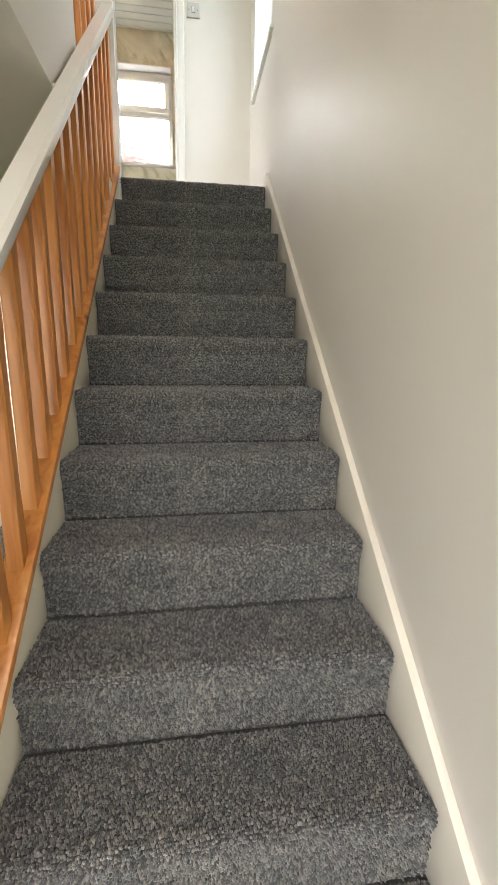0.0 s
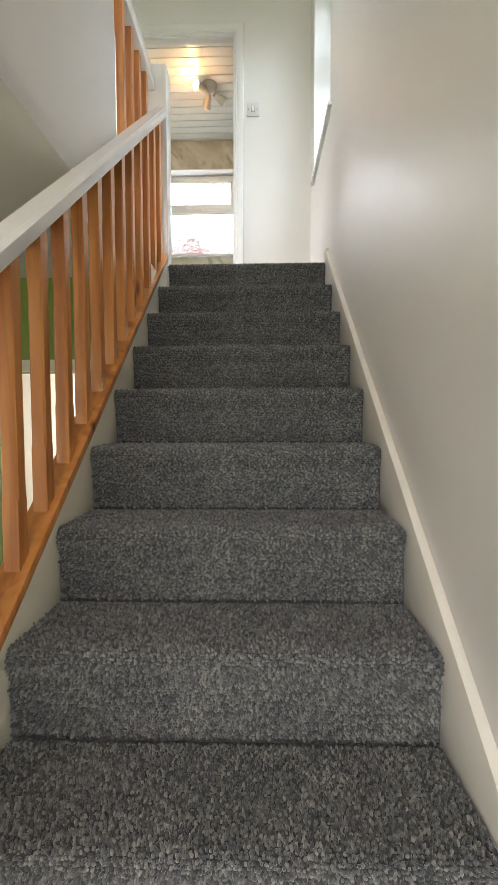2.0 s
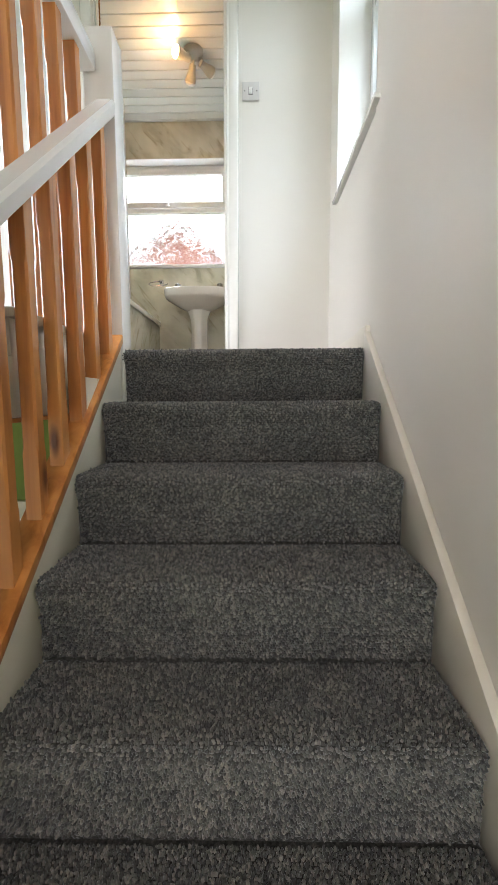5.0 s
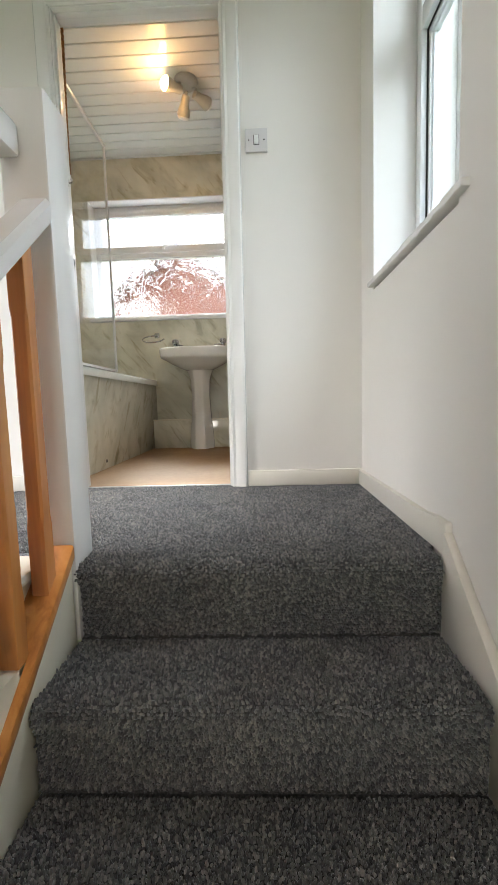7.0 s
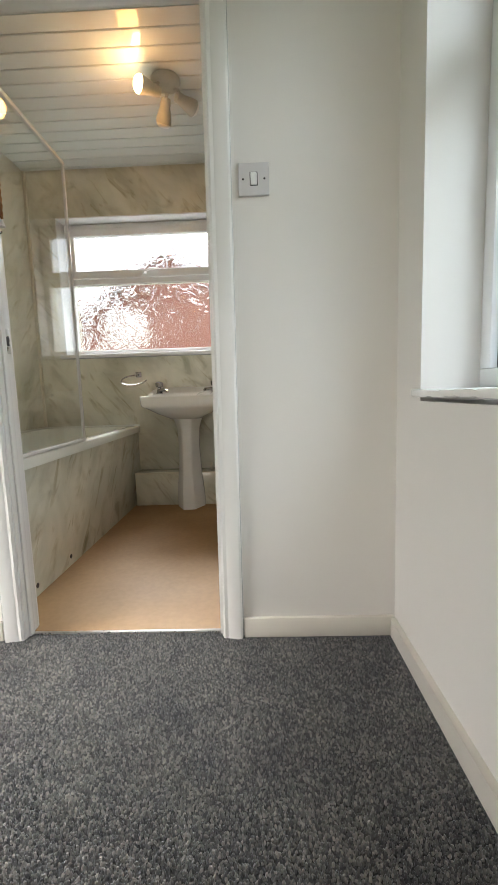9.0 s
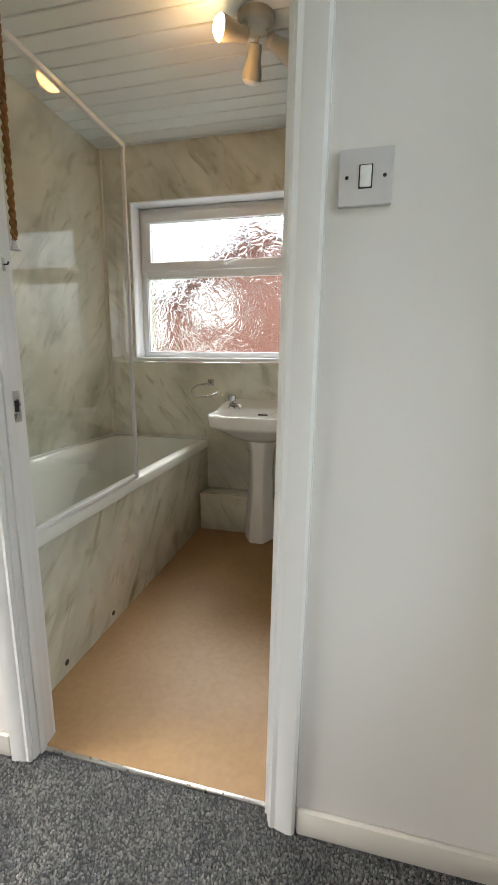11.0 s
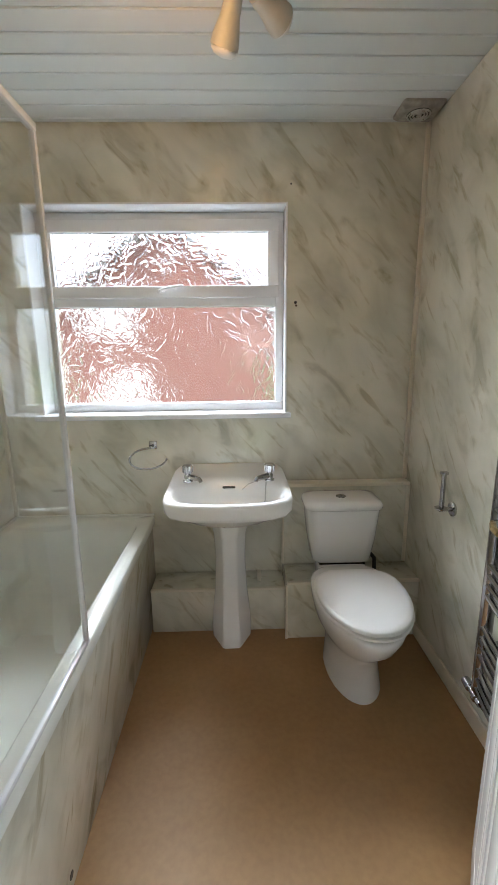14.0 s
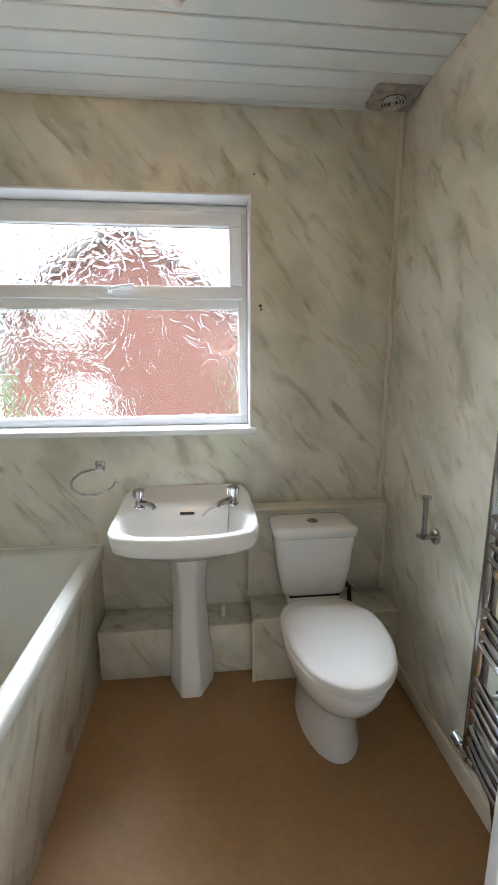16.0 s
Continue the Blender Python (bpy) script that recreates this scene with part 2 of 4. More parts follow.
STEEL = plain("brushed_aluminium", (0.62, 0.62, 0.60), 0.30, 1.0, 0.5, 0.2, 60)
CORD = plain("brown_twisted_cord", (0.33, 0.15, 0.05), 0.8, 0, 0.3, 0.5, 90)
GLASS, RIPPLE, BRICK = glass_material("clear_glass"), glass_material("rippled_privacy_glass", True), brick_material("red_brick", (0.20, 0.075, 0.058), (0.24, 0.095, 0.072), (0.26, 0.15, 0.12))
# greyed and lightened: the bright haze outside is put into the brick colour
GREYBRICK = brick_material("grey_brown_brick", (0.40, 0.37, 0.34), (0.47, 0.44, 0.41), (0.42, 0.395, 0.365))
SLATE = plain("grey_roof_tile", (0.14, 0.12, 0.11), 0.8)
GRASSM = plain("grass_green", (0.06, 0.10, 0.03), 0.9, 0, 0.3, 0.4, 3)
PEACH = painted("peach_wall_paint", (0.72, 0.50, 0.33), 0.6, 0.2, 60, 0.05)


# ---- mesh helpers ----
def finish(bm, smooth=30):
    bmesh.ops.recalc_face_normals(bm, faces=bm.faces)
    for f in bm.faces:
        f.smooth = True
    for e in bm.edges:
        e.smooth = len(e.link_faces) == 2 and e.calc_face_angle(0) < radians(smooth)
    return bm


def part(name, bm, material, parent=None, label="", smooth=30):
    me = bpy.data.meshes.new(name)
    finish(bm, smooth).to_mesh(me)
    bm.free()
    me.materials.append(material)
    ob = new(name, me)
    if parent:
        ob.parent = parent
    return tagged(ob, label)


def thing(name, label, category, at=(0, 0, 0), rz=0.0, group="", kind=""):
    e = new(name)
    e.empty_display_size = 0.05
    e.matrix_world = pose(*at, 0, 0, rz)
    return tagged(e, label, category, group, kind)


def box(x0, x1, y0, y1, z0, z1, bevel=0.0, bm=None, seg=2):
    own = bmesh.new()
    bmesh.ops.create_cube(own, size=1, matrix=Matrix.Translation(((x0 + x1) / 2, (y0 + y1) / 2, (z0 + z1) / 2)) @ Matrix.Diagonal((abs(x1 - x0), abs(y1 - y0), abs(z1 - z0), 1)))
    if bevel:
        bmesh.ops.bevel(own, geom=own.edges[:], offset=bevel, segments=seg, profile=0.5, affect="EDGES")
    return joined(own, bm)


def joined(own, bm):
    if bm is None:
        return own
    me = bpy.data.meshes.new("tmp")
    own.to_mesh(me)
    own.free()
    bm.from_mesh(me)
    bpy.data.meshes.remove(me)
    return bm


def loft(rings, closed_ends=True, bm=None, loop=False):
    """Skin over rings of equally many points; every ring is closed."""
    bm = bm or bmesh.new()
    made = [[bm.verts.new(p) for p in r] for r in rings]
    pairs = list(zip(made, made[1:])) + ([(made[-1], made[0])] if loop else [])
    for a, b in pairs:
        for i in range(len(a)):
            j = (i + 1) % len(a)
            bm.faces.new((a[i], a[j], b[j], b[i]))
    if closed_ends and not loop:
        bm.faces.new(made[0][::-1])
        bm.faces.new(made[-1])
    return bm


def circle(c, u, v, ru, rv=None, n=16):
    rv = ru if rv is None else rv
    return [Vector(c) + Vector(u) * (ru * math.cos(2 * math.pi * i / n)) + Vector(v) * (rv * math.sin(2 * math.pi * i / n)) for i in range(n)]


def tube(points, r, n=10, bm=None, cap=True):
    """A round bar along a line of points; r may be one radius or one for each point."""
    pts = [Vector(p) for p in points]
    rs = r if isinstance(r, (list, tuple)) else [r] * len(pts)
    rings, side = [], None
    for i, p in enumerate(pts):
        d = (pts[min(i + 1, len(pts) - 1)] - pts[max(i - 1, 0)]).normalized()
        if side is None:
            side = d.orthogonal().normalized()
        side = (side - d * side.dot(d)).normalized()
        rings.append(circle(p, side, d.cross(side), rs[i], n=n))
    return loft(rings, cap, bm)


def lathe(profile, base, axis, n=20, bm=None):
    """Turned shape: (distance along the axis, radius) from base."""
    a = Vector(axis).normalized()
    return tube([Vector(base) + a * d for d, _ in profile], [r for _, r in profile], n, bm)


def extrude(profile, place, bm=None):
    """Prism: profile of (a, b) pairs, place(a, b, end) gives the point at either end."""
    return loft([[place(a, b, 0) for a, b in profile], [place(a, b, 1) for a, b in profile]], True, bm)


def rounded(x0, x1, y0, y1, z, r, n=5):
    """Ring of a rounded rectangle."""
    out = []
    for cx, cy, a0 in ((x1 - r, y1 - r, 0), (x0 + r, y1 - r, 90), (x0 + r, y0 + r, 180), (x1 - r, y0 + r, 270)):
        for i in range(n):
            a = radians(a0 + 90 * i / (n - 1))
            out.append(Vector((cx + r * math.cos(a), cy + r * math.sin(a), z)))
    return out


def wall(name, label, mat, *boxes):
    bm = bmesh.new()
    for b in boxes:
        box(*b, bm=bm)
    return tagged(part(name, bm, mat), label, "wall", kind="structure")


# ---- structure: stairs, hall, landing ----
wall("wall_stair", "off-white satin painted wall with a deep window recess", WALL,
     (WALL_R, 0.72, -1.6, LW_Y0, -0.05, 4.95), (WALL_R, 0.72, LW_Y1, 3.60, -0.05, 4.95),
     (WALL_R, 0.72, LW_Y0, LW_Y1, -0.05, LW_B - 0.03), (WALL_R, 0.72, LW_Y0, LW_Y1, LW_T, 4.95))
wall("wall_upper", "white painted wall above the hall ceiling", WALL, (-0.58, -0.48, -1.6, 2.14, HALL_CEIL, 4.85))
wall("wall_landing_back", "painted wall closing the landing", WALL, (-1.6, -0.58, 2.04, 2.14, TOP, 4.85))
# opening in this wall is added for the fill lamp beside the landing
wall("wall_landing_side", "painted wall beside the landing with an opening added for fill", WALL, (-1.7, -1.6, 1.99, 2.48, TOP - 0.25, 4.85), (-1.7, -1.6, 3.22, DOOR_Y1, TOP - 0.25, 4.85),
     (-1.7, -1.6, 2.48, 3.22, 4.37, 4.85), (-1.7, -1.6, 2.48, 3.22, TOP - 0.25, TOP))
wall("wall_door", "off-white painted wall with a doorway", WALL,
     (-1.7, DOOR_L - 0.03, DOOR_Y0, DOOR_Y1, TOP - 0.2, 4.85), (DOOR_R + 0.03, WALL_R, DOOR_Y0, DOOR_Y1, TOP - 0.2, 4.85),
     (DOOR_L - 0.03, DOOR_R + 0.03, DOOR_Y0, DOOR_Y1, DOOR_H + 0.03, 4.85))
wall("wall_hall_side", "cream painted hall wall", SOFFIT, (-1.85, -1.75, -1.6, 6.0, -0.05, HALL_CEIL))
# unseen wall added to close the stairs; its openings only admit the fill lamps
wall("wall_behind", "unseen closing wall behind the stairs, with openings added for fill", WALL,
     (-1.85, -1.35, -1.7, -1.6, -0.05, 4.95), (0.38, 0.72, -1.7, -1.6, -0.05, 4.95), (-1.35, -0.42, -1.7, -1.6, 2.3, 4.95), (-0.42, 0.38, -1.7, -1.6, 2.3, 3.45),
     (-0.42, 0.38, -1.7, -1.6, 4.65, 4.95), (-1.35, 0.38, -1.7, -1.6, -0.05, 0.2))
wall("wall_green", "green painted hall wall with a cream-framed doorway", GREEN,
     (-1.75, -1.33, 2.62, 2.70, 0, HALL_CEIL), (-0.60, -0.455, 2.62, 2.70, 0, HALL_CEIL), (-1.33, -0.60, 2.62, 2.70, 1.93, HALL_CEIL))
wall("wall_under_stairs", "cream painted panel under the stair string", CREAM, (-0.455, -0.42, 2.40, 6.0, 0, HALL_CEIL - 0.02))
wall("wall_back_room", "peach painted wall of the room past the hall", PEACH, (-1.75, -0.42, 5.6, 5.7, 0, 0.9), (-1.75, -1.5, 5.6, 5.7, 0.9, 2.0), (-0.7, -0.42, 5.6, 5.7, 0.9, 2.0), (-1.75, -0.42, 5.6, 5.7, 2.0, HALL_CEIL))


def ceiling(name, label, mat, *b):
    return tagged(part(name, box(*b), mat), label, "ceiling", kind="structure")


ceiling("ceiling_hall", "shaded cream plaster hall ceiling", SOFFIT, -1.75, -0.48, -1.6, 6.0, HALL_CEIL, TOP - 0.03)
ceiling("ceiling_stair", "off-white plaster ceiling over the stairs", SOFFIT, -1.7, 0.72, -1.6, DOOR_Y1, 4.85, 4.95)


def floor(name, label, mat, *b):
    return tagged(part(name, box(*b), mat), label, "floor", kind="structure")


floor("floor_hall", "dark grey carpeted hall floor", CARPET, -1.75, WALL_R, -1.6, 6.0, -0.05, 0)
landing = floor("floor_landing", "dark grey flecked carpet on the landing", CARPET, -1.6, WALL_R, NOSE + 0.12, 3.562, TOP - 0.03, TOP - 0.004)
floor("floor_landing_strip", "dark grey carpet behind the landing rail", CARPET, -1.6, -0.50, 2.14, NOSE + 0.12, TOP - 0.03, TOP - 0.004)
floor("floor_bath", "tan mottled vinyl floor, slightly worn", LINO, BATH_L - 0.05, WALL_R + 0.05, 3.563, BATH_N + 0.1, TOP - 0.03, TOP)


def tufts(spots, normals, size, height, lean=0.5):
    """Short twisted yarn loops standing on a surface: a tapered stub with a flat, tilted crown each."""
    n = len(spots)
    nor = normals / np.linalg.norm(normals, axis=1, keepdims=True)
    side = np.cross(nor, np.random.normal(size=(n, 3)))
    side /= np.linalg.norm(side, axis=1, keepdims=True)
    other = np.cross(nor, side)
    half = size * np.random.uniform(0.48, 0.68, (n, 1))
    tip = spots + nor * height * np.random.uniform(0.6, 1.2, (n, 1)) + np.random.normal(size=(n, 3)) * height * lean * 0.4
    low = spots - nor * 0.001
    foot = [low + side * half, low + other * half, low - side * half, low - other * half]
    rim = half * 0.62
    tilt = nor * height * np.random.normal(size=(n, 1)) * 0.16
    crown = [tip + (side + other) * rim * 0.6 + tilt, tip + (other - side) * rim * 0.6, tip - (side + other) * rim * 0.6 - tilt, tip + (side - other) * rim * 0.6]
    verts = np.stack(foot + crown, 1).reshape(-1, 3)
    base = np.arange(n)[:, None] * 8
    faces = np.concatenate([base + [i, (i + 1) % 4, 4 + i] for i in range(4)] + [base + [(i + 1) % 4, 4 + (i + 1) % 4, 4 + i] for i in range(4)]).tolist()
    faces += (base + [4, 5, 6, 7]).tolist()
    me = bpy.data.meshes.new("pile")
    me.from_pydata(verts.tolist(), [], faces)
    me.materials.append(PILE)
    return me


def pile_on(me, parent):
    ob = new("pile", me)
    ob.parent = parent
    return tagged(ob, "dark grey flecked twist carpet pile", kind="stuff")


def flat_tufts(x0, x1, y0, y1, z, gap):
    gx, gy = np.meshgrid(np.arange(x0, x1, gap), np.arange(y0, y1, gap))
    p = np.stack([gx.ravel(), gy.ravel(), np.full(gx.size, z)], 1)
    p[:, 0] += np.where(np.round((p[:, 1] - y0) / gap) % 2 > 0, gap / 2, 0.0)
    p[:, :2] += np.random.uniform(-0.26, 0.26, (len(p), 2)) * gap
    return tufts(p, np.tile((0.0, 0.0, 1.0), (len(p), 1)), 0.0062, 0.0048)


def staircase():
    st = thing("staircase", "straight flight of dark grey carpeted stairs", "stairs", kind="structure")
    prof = [(0.017, -RISE - 0.012), (0.016, -0.066), (0.010, -0.048), (0.004, -0.036), (0.002, -0.024), (0.005, -0.013), (0.012, -0.006), (0.024, -0.004), (GOING + 0.030, -0.004), (GOING + 0.030, -RISE - 0.012)]
    xs = (STAIR_L, STAIR_L + 0.003, STAIR_L + 0.010, WALL_R - 0.033, WALL_R - 0.026, WALL_R - 0.022)
    top = [(min(a, 0.12), b) for a, b in prof]

    def body(p):
        rings = []
        for x, inset in zip(xs, (0.010, 0.003, 0, 0, 0.003, 0.010)):
            rings.append([Vector((x, a if a > 0.03 else a + inset * (1 - a / 0.031), b - inset * 0.5 if b > -0.05 else b)) for a, b in p])
        return loft(rings)

    def pile(p, gap):
        spots, nors = [], []
        for (a0, b0), (a1, b1) in zip(p[:8], p[1:9]):
            run = math.hypot(a1 - a0, b1 - b0)
            rows = max(1, round(run / gap))
            for i in range(rows):
                s = (i + 0.5) / rows
                x = np.arange(STAIR_L + 0.005, WALL_R - 0.030, gap)
                x = x + np.random.uniform(-0.26, 0.26, len(x)) * gap + (gap / 2 if i % 2 else 0)
                j = np.random.uniform(-0.26, 0.26, len(x)) * gap / run
                spots.append(np.stack([x, a0 + (a1 - a0) * (s + j), b0 + (b1 - b0) * (s + j)], 1))
                # seam between riser and tread below stays bare: darkened backing paints its contact shade
                spots[-1] = spots[-1][(spots[-1][:, 1] < GOING + 0.008) & (spots[-1][:, 2] > -RISE + 0.003)]
                nors.append(np.tile((0.0, -(b1 - b0) / run, (a1 - a0) / run), (len(spots[-1]), 1)))
        return tufts(np.concatenate(spots), np.concatenate(nors), 0.0062, 0.0048)

    kinds = {False: pile(prof, 0.0056), True: pile(top, 0.0056)}
    shared = None
    for k in range(1, STEPS + 1):
        last = k == STEPS
        if last or shared is None:
            step = part("step", body(top if last else prof), CARPET, st, smooth=40)
            shared = shared or step.data
        else:
            step = new("step", shared)
            step.parent = st
        step.location = (0, NOSE - (STEPS - k) * GOING, RISE * k)
        pile_on(kinds[last], step)
    return st


staircase()
pile_on(flat_tufts(-1.05, WALL_R - 0.018, NOSE + 0.10, 3.560, TOP - 0.004, 0.0056), landing)


def sloped_board(x0, x1, y0, y1, up, down, bevel=0.004):
    """A board that follows the stairs between two lines, up and down from the nosings."""
    bm = bmesh.new()
    loft([[Vector((x, y, slope(y) + d)) for x, d in ((x0, down), (x1, down), (x1, up), (x0, up))] for y in (y0, y1)], True, bm)
    bmesh.ops.bevel(bm, geom=bm.edges[:], offset=bevel, segments=2, profile=0.5, affect="EDGES")
    return bm


skirt = thing("skirting_stair", "white gloss painted skirting board up the stairs", "skirting", kind="structure")
part("sloped_board", sloped_board(WALL_R - 0.022, WALL_R, -0.4, NOSE + 0.02, 0.040, -0.22), SKIRT, skirt)
bm = extrude([(NOSE + 0.018, 0.0), (DOOR_Y0 - 0.016, 0.0), (DOOR_Y0 - 0.016, 0.062), (NOSE + 0.16, 0.062), (NOSE + 0.09, 0.075), (NOSE + 0.018, 0.076)],
             lambda a, b, e: Vector((WALL_R - 0.018 + 0.018 * e, a, TOP + b)))
bmesh.ops.bevel(bm, geom=bm.edges[:], offset=0.004, segments=2, profile=0.5, affect="EDGES")
part("level_board", bm, SKIRT, skirt)
sk = thing("skirting_landing", "white gloss painted skirting beside the door frame", "skirting", kind="structure")
part("board", box(DOOR_R + 0.07, WALL_R - 0.002, DOOR_Y0 - 0.015, DOOR_Y0, TOP, TOP + 0.066, 0.005), SKIRT, sk)
part("board", box(-1.6, DOOR_L - 0.07, DOOR_Y0 - 0.015, DOOR_Y0, TOP, TOP + 0.066, 0.005), SKIRT, sk)

# ---- balustrades ----
BAL_X = -0.437


def baluster(parent, x, y, z0, z1, half=0.0170, tilt=0.0):
    """Square stick whose corners are chamfered between two stops."""
    rings = []
    h = z1 - z0
    for d, c in ((0, 0.001), (0.13, 0.001), (0.15, 0.0045), (h - 0.15, 0.0045), (h - 0.13, 0.001), (h, 0.001)):
        ring = []
        for sx, sy in ((1, 1), (-1, 1), (-1, -1), (1, -1)):
            pts = [(sx * half, sy * (half - c)), (sx * (half - c), sy * half)]
            ring += pts if sx * sy > 0 else pts[::-1]
        zt = lambda yy: (tilt * yy if d in (0, h) else 0.0)
        rings.append([Vector((x + a, y + b, z0 + d + zt(b))) for a, b in ring])
    return part("baluster", loft(rings), PINE, parent)


TILT_S = RISE / GOING
rail = thing("stair_balustrade", "orange pine balusters under a white painted handrail on the stairs", "balustrade", kind="structure")
part("string", sloped_board(-0.458, STAIR_L + 0.001, 0.2, NOSE - 0.002, 0.020, -0.30), CREAM, rail, "cream painted stair string")
part("base_rail", sloped_board(-0.470, -0.402, 0.2, NOSE - 0.001, 0.052, 0.020, 0.006), PINE, rail, "orange pine base rail with small knots")
HAND = 0.846
rings = []
for y in (0.2, NOSE - 0.002):
    z = HAND + 0.900 * y
    rings.append([Vector((BAL_X + a, y, z + b)) for a, b in ((-0.030, -0.040), (0.032, -0.040), (0.036, -0.020), (0.036, -0.002), (0.026, 0.010), (-0.024, 0.010), (-0.034, -0.002), (-0.034, -0.020))])
part("handrail", loft(rings), GLOSS, rail, "white gloss handrail with chipped edges")
for i in range(20):
    y = 2.612 - 0.1156 * i
    baluster(rail, BAL_X, y, slope(y) + 0.049, HAND + 0.900 * y - 0.030, tilt=TILT_S)

part("newel_post", box(-0.503, -0.403, NOSE, NOSE + 0.095, TOP - RISE + 0.002, 3.487, 0.006), GLOSS, rail, "white gloss newel post")

up = thing("landing_balustrade", "orange pine balusters under a white rail along the landing edge", "balustrade", kind="structure")
part("fascia", box(-0.480, -0.468, 2.14, NOSE + 0.0, 2.287, TOP + 0.004, 0.002), CREAM, up, "cream painted landing fascia")
part("fascia", box(-0.480, -0.464, 1.74, 2.139, 2.287, 2.415, 0.002), CREAM, up, "cream painted landing fascia")
part("bead", box(-0.486, -0.458, 1.74, NOSE - 0.004, 2.277, 2.2865, 0.002), PINE, up, "thin brown bead under the fascia")
part("base_rail", box(-0.530, -0.455, 2.14, NOSE, TOP + 0.004, TOP + 0.026, 0.005), CREAM, up, "cream painted nosing strip")
part("handrail", box(-0.525, -0.457, 2.14, NOSE, 3.350, 3.415, 0.008), GLOSS, up, "white gloss landing rail")
for i in range(4):
    baluster(up, -0.491, 2.580 - 0.114 * i, TOP + 0.026, 3.352)

# ---- door frame ----
fr = thing("door_frame", "white gloss door frame with moulded architrave", "door frame", kind="structure")
LEAN = 0.014                        # the hinge side stands out of plumb
part("jamb", box(DOOR_L - 0.03, DOOR_L, DOOR_Y0 - 0.004, DOOR_Y1 + 0.004, TOP, DOOR_H + 0.03, 0.002), GLOSS, fr)
part("jamb", extrude([(0.0, DOOR_Y0 - 0.004), (0.03, DOOR_Y0 - 0.004), (0.03, DOOR_Y1 + 0.004), (0.0, DOOR_Y1 + 0.004)], lambda a, b, e: Vector((DOOR_R + a + LEAN * e, b, DOOR_H + 0.03 if e else TOP))), GLOSS, fr)
part("head", box(DOOR_L, DOOR_R + LEAN, DOOR_Y0 - 0.004, DOOR_Y1 + 0.004, DOOR_H, DOOR_H + 0.03, 0.002), GLOSS, fr)
part("door_stop", box(DOOR_L, DOOR_L + 0.008, 3.548, 3.572, TOP, DOOR_H, 0.003), GLOSS, fr)
part("door_stop", extrude([(-0.008, 3.548), (0.002, 3.548), (0.002, 3.572), (-0.008, 3.572)], lambda a, b, e: Vector((DOOR_R + a + LEAN * e, b, DOOR_H if e else TOP))), GLOSS, fr)
part("door_stop", box(DOOR_L + 0.008, DOOR_R + LEAN - 0.008, 3.548, 3.572, DOOR_H - 0.008, DOOR_H, 0.003), GLOSS, fr)
ARCH = [(0.004, 0.0), (0.004, 0.010), (0.010, 0.015), (0.020, 0.013), (0.026, 0.016), (0.050, 0.021), (0.060, 0.020), (0.066, 0.014), (0.068, 0.0)]
for face, sign in ((DOOR_Y0 - 0.0, -1), (DOOR_Y1 + 0.006, 1)):
    part("architrave", extrude(ARCH, lambda a, b, e: Vector((DOOR_L - a, face + sign * b, TOP if e == 0 else DOOR_H + a))), GLOSS, fr)
    part("architrave", extrude(ARCH, lambda a, b, e: Vector((DOOR_R + a + LEAN * e, face + sign * b, TOP if e == 0 else DOOR_H + a))), GLOSS, fr)
    part("architrave", extrude(ARCH, lambda a, b, e: Vector((DOOR_L - a if e == 0 else DOOR_R + LEAN + a, face + sign * b, DOOR_H + a))), GLOSS, fr)
sp = part("strike_plate", box(DOOR_L - 0.001, DOOR_L + 0.002, 3.574, 3.600, 3.41, 3.485, 0.001), STEEL, fr, "worn metal strike plate")
part("latch_hole", box(DOOR_L + 0.0015, DOOR_L + 0.003, 3.580, 3.593, 3.435, 3.462), DARK, sp)
part("threshold_strip", box(DOOR_L, DOOR_R, 3.560, 3.572, TOP - 0.002, TOP + 0.004, 0.0015), STEEL, fr, "thin aluminium threshold strip")

# ---- landing window ----
lw = thing("window_landing", "white upvc window in a deep plastered recess", "window", kind="structure")


def frame_ring(y0, y1, z0, z1, x0, x1, w, mat, parent, name="window_frame", label=""):
    bm = bmesh.new()
    for b in ((y0, y1, z0, z0 + w), (y0, y1, z1 - w, z1), (y0, y0 + w, z0 + w, z1 - w), (y1 - w, y1, z0 + w, z1 - w)):
        box(x0, x1, *b, 0.004, bm)
    return part(name, bm, mat, parent, label)


LW_M = 4.045                        # underside of the transom
frame_ring(LW_Y0, LW_Y1, LW_B, LW_T, 0.575, 0.645, 0.045, UPVC, lw)
part("transom", box(0.576, 0.644, LW_Y0 + 0.045, LW_Y1 - 0.045, LW_M, LW_M + 0.070, 0.004), UPVC, lw)
for z0, z1 in ((LW_B + 0.045, LW_M), (LW_M + 0.070, LW_T - 0.045)):
    frame_ring(LW_Y0 + 0.046, LW_Y1 - 0.046, z0 + 0.001, z1 - 0.001, 0.594, 0.597, 0.003, DARK, lw, "gasket", "black rubber gasket")
    frame_ring(LW_Y0 + 0.046, LW_Y1 - 0.046, z0 + 0.001, z1 - 0.001, 0.598, 0.640, 0.016, UPVC, lw, "sash")
    frame_ring(LW_Y0 + 0.061, LW_Y1 - 0.061, z0 + 0.016, z1 - 0.016, 0.606, 0.616, 0.007, UPVC, lw, "glazing_bead")
    pane = part("pane", box(0.618, 0.630, LW_Y0 + 0.060, LW_Y1 - 0.060, z0 + 0.015, z1 - 0.015), GLASS, lw)
    pane.visible_shadow = False
bm = box(0.411, 0.580, LW_Y0 - 0.048, LW_Y1 + 0.018, LW_B - 0.018, LW_B, 0.004)
bmesh.ops.subdivide_edges(bm, edges=[e for e in bm.edges if abs(e.verts[0].co.y - e.verts[1].co.y) > 0.3], cuts=26)
chip = random.Random(4)
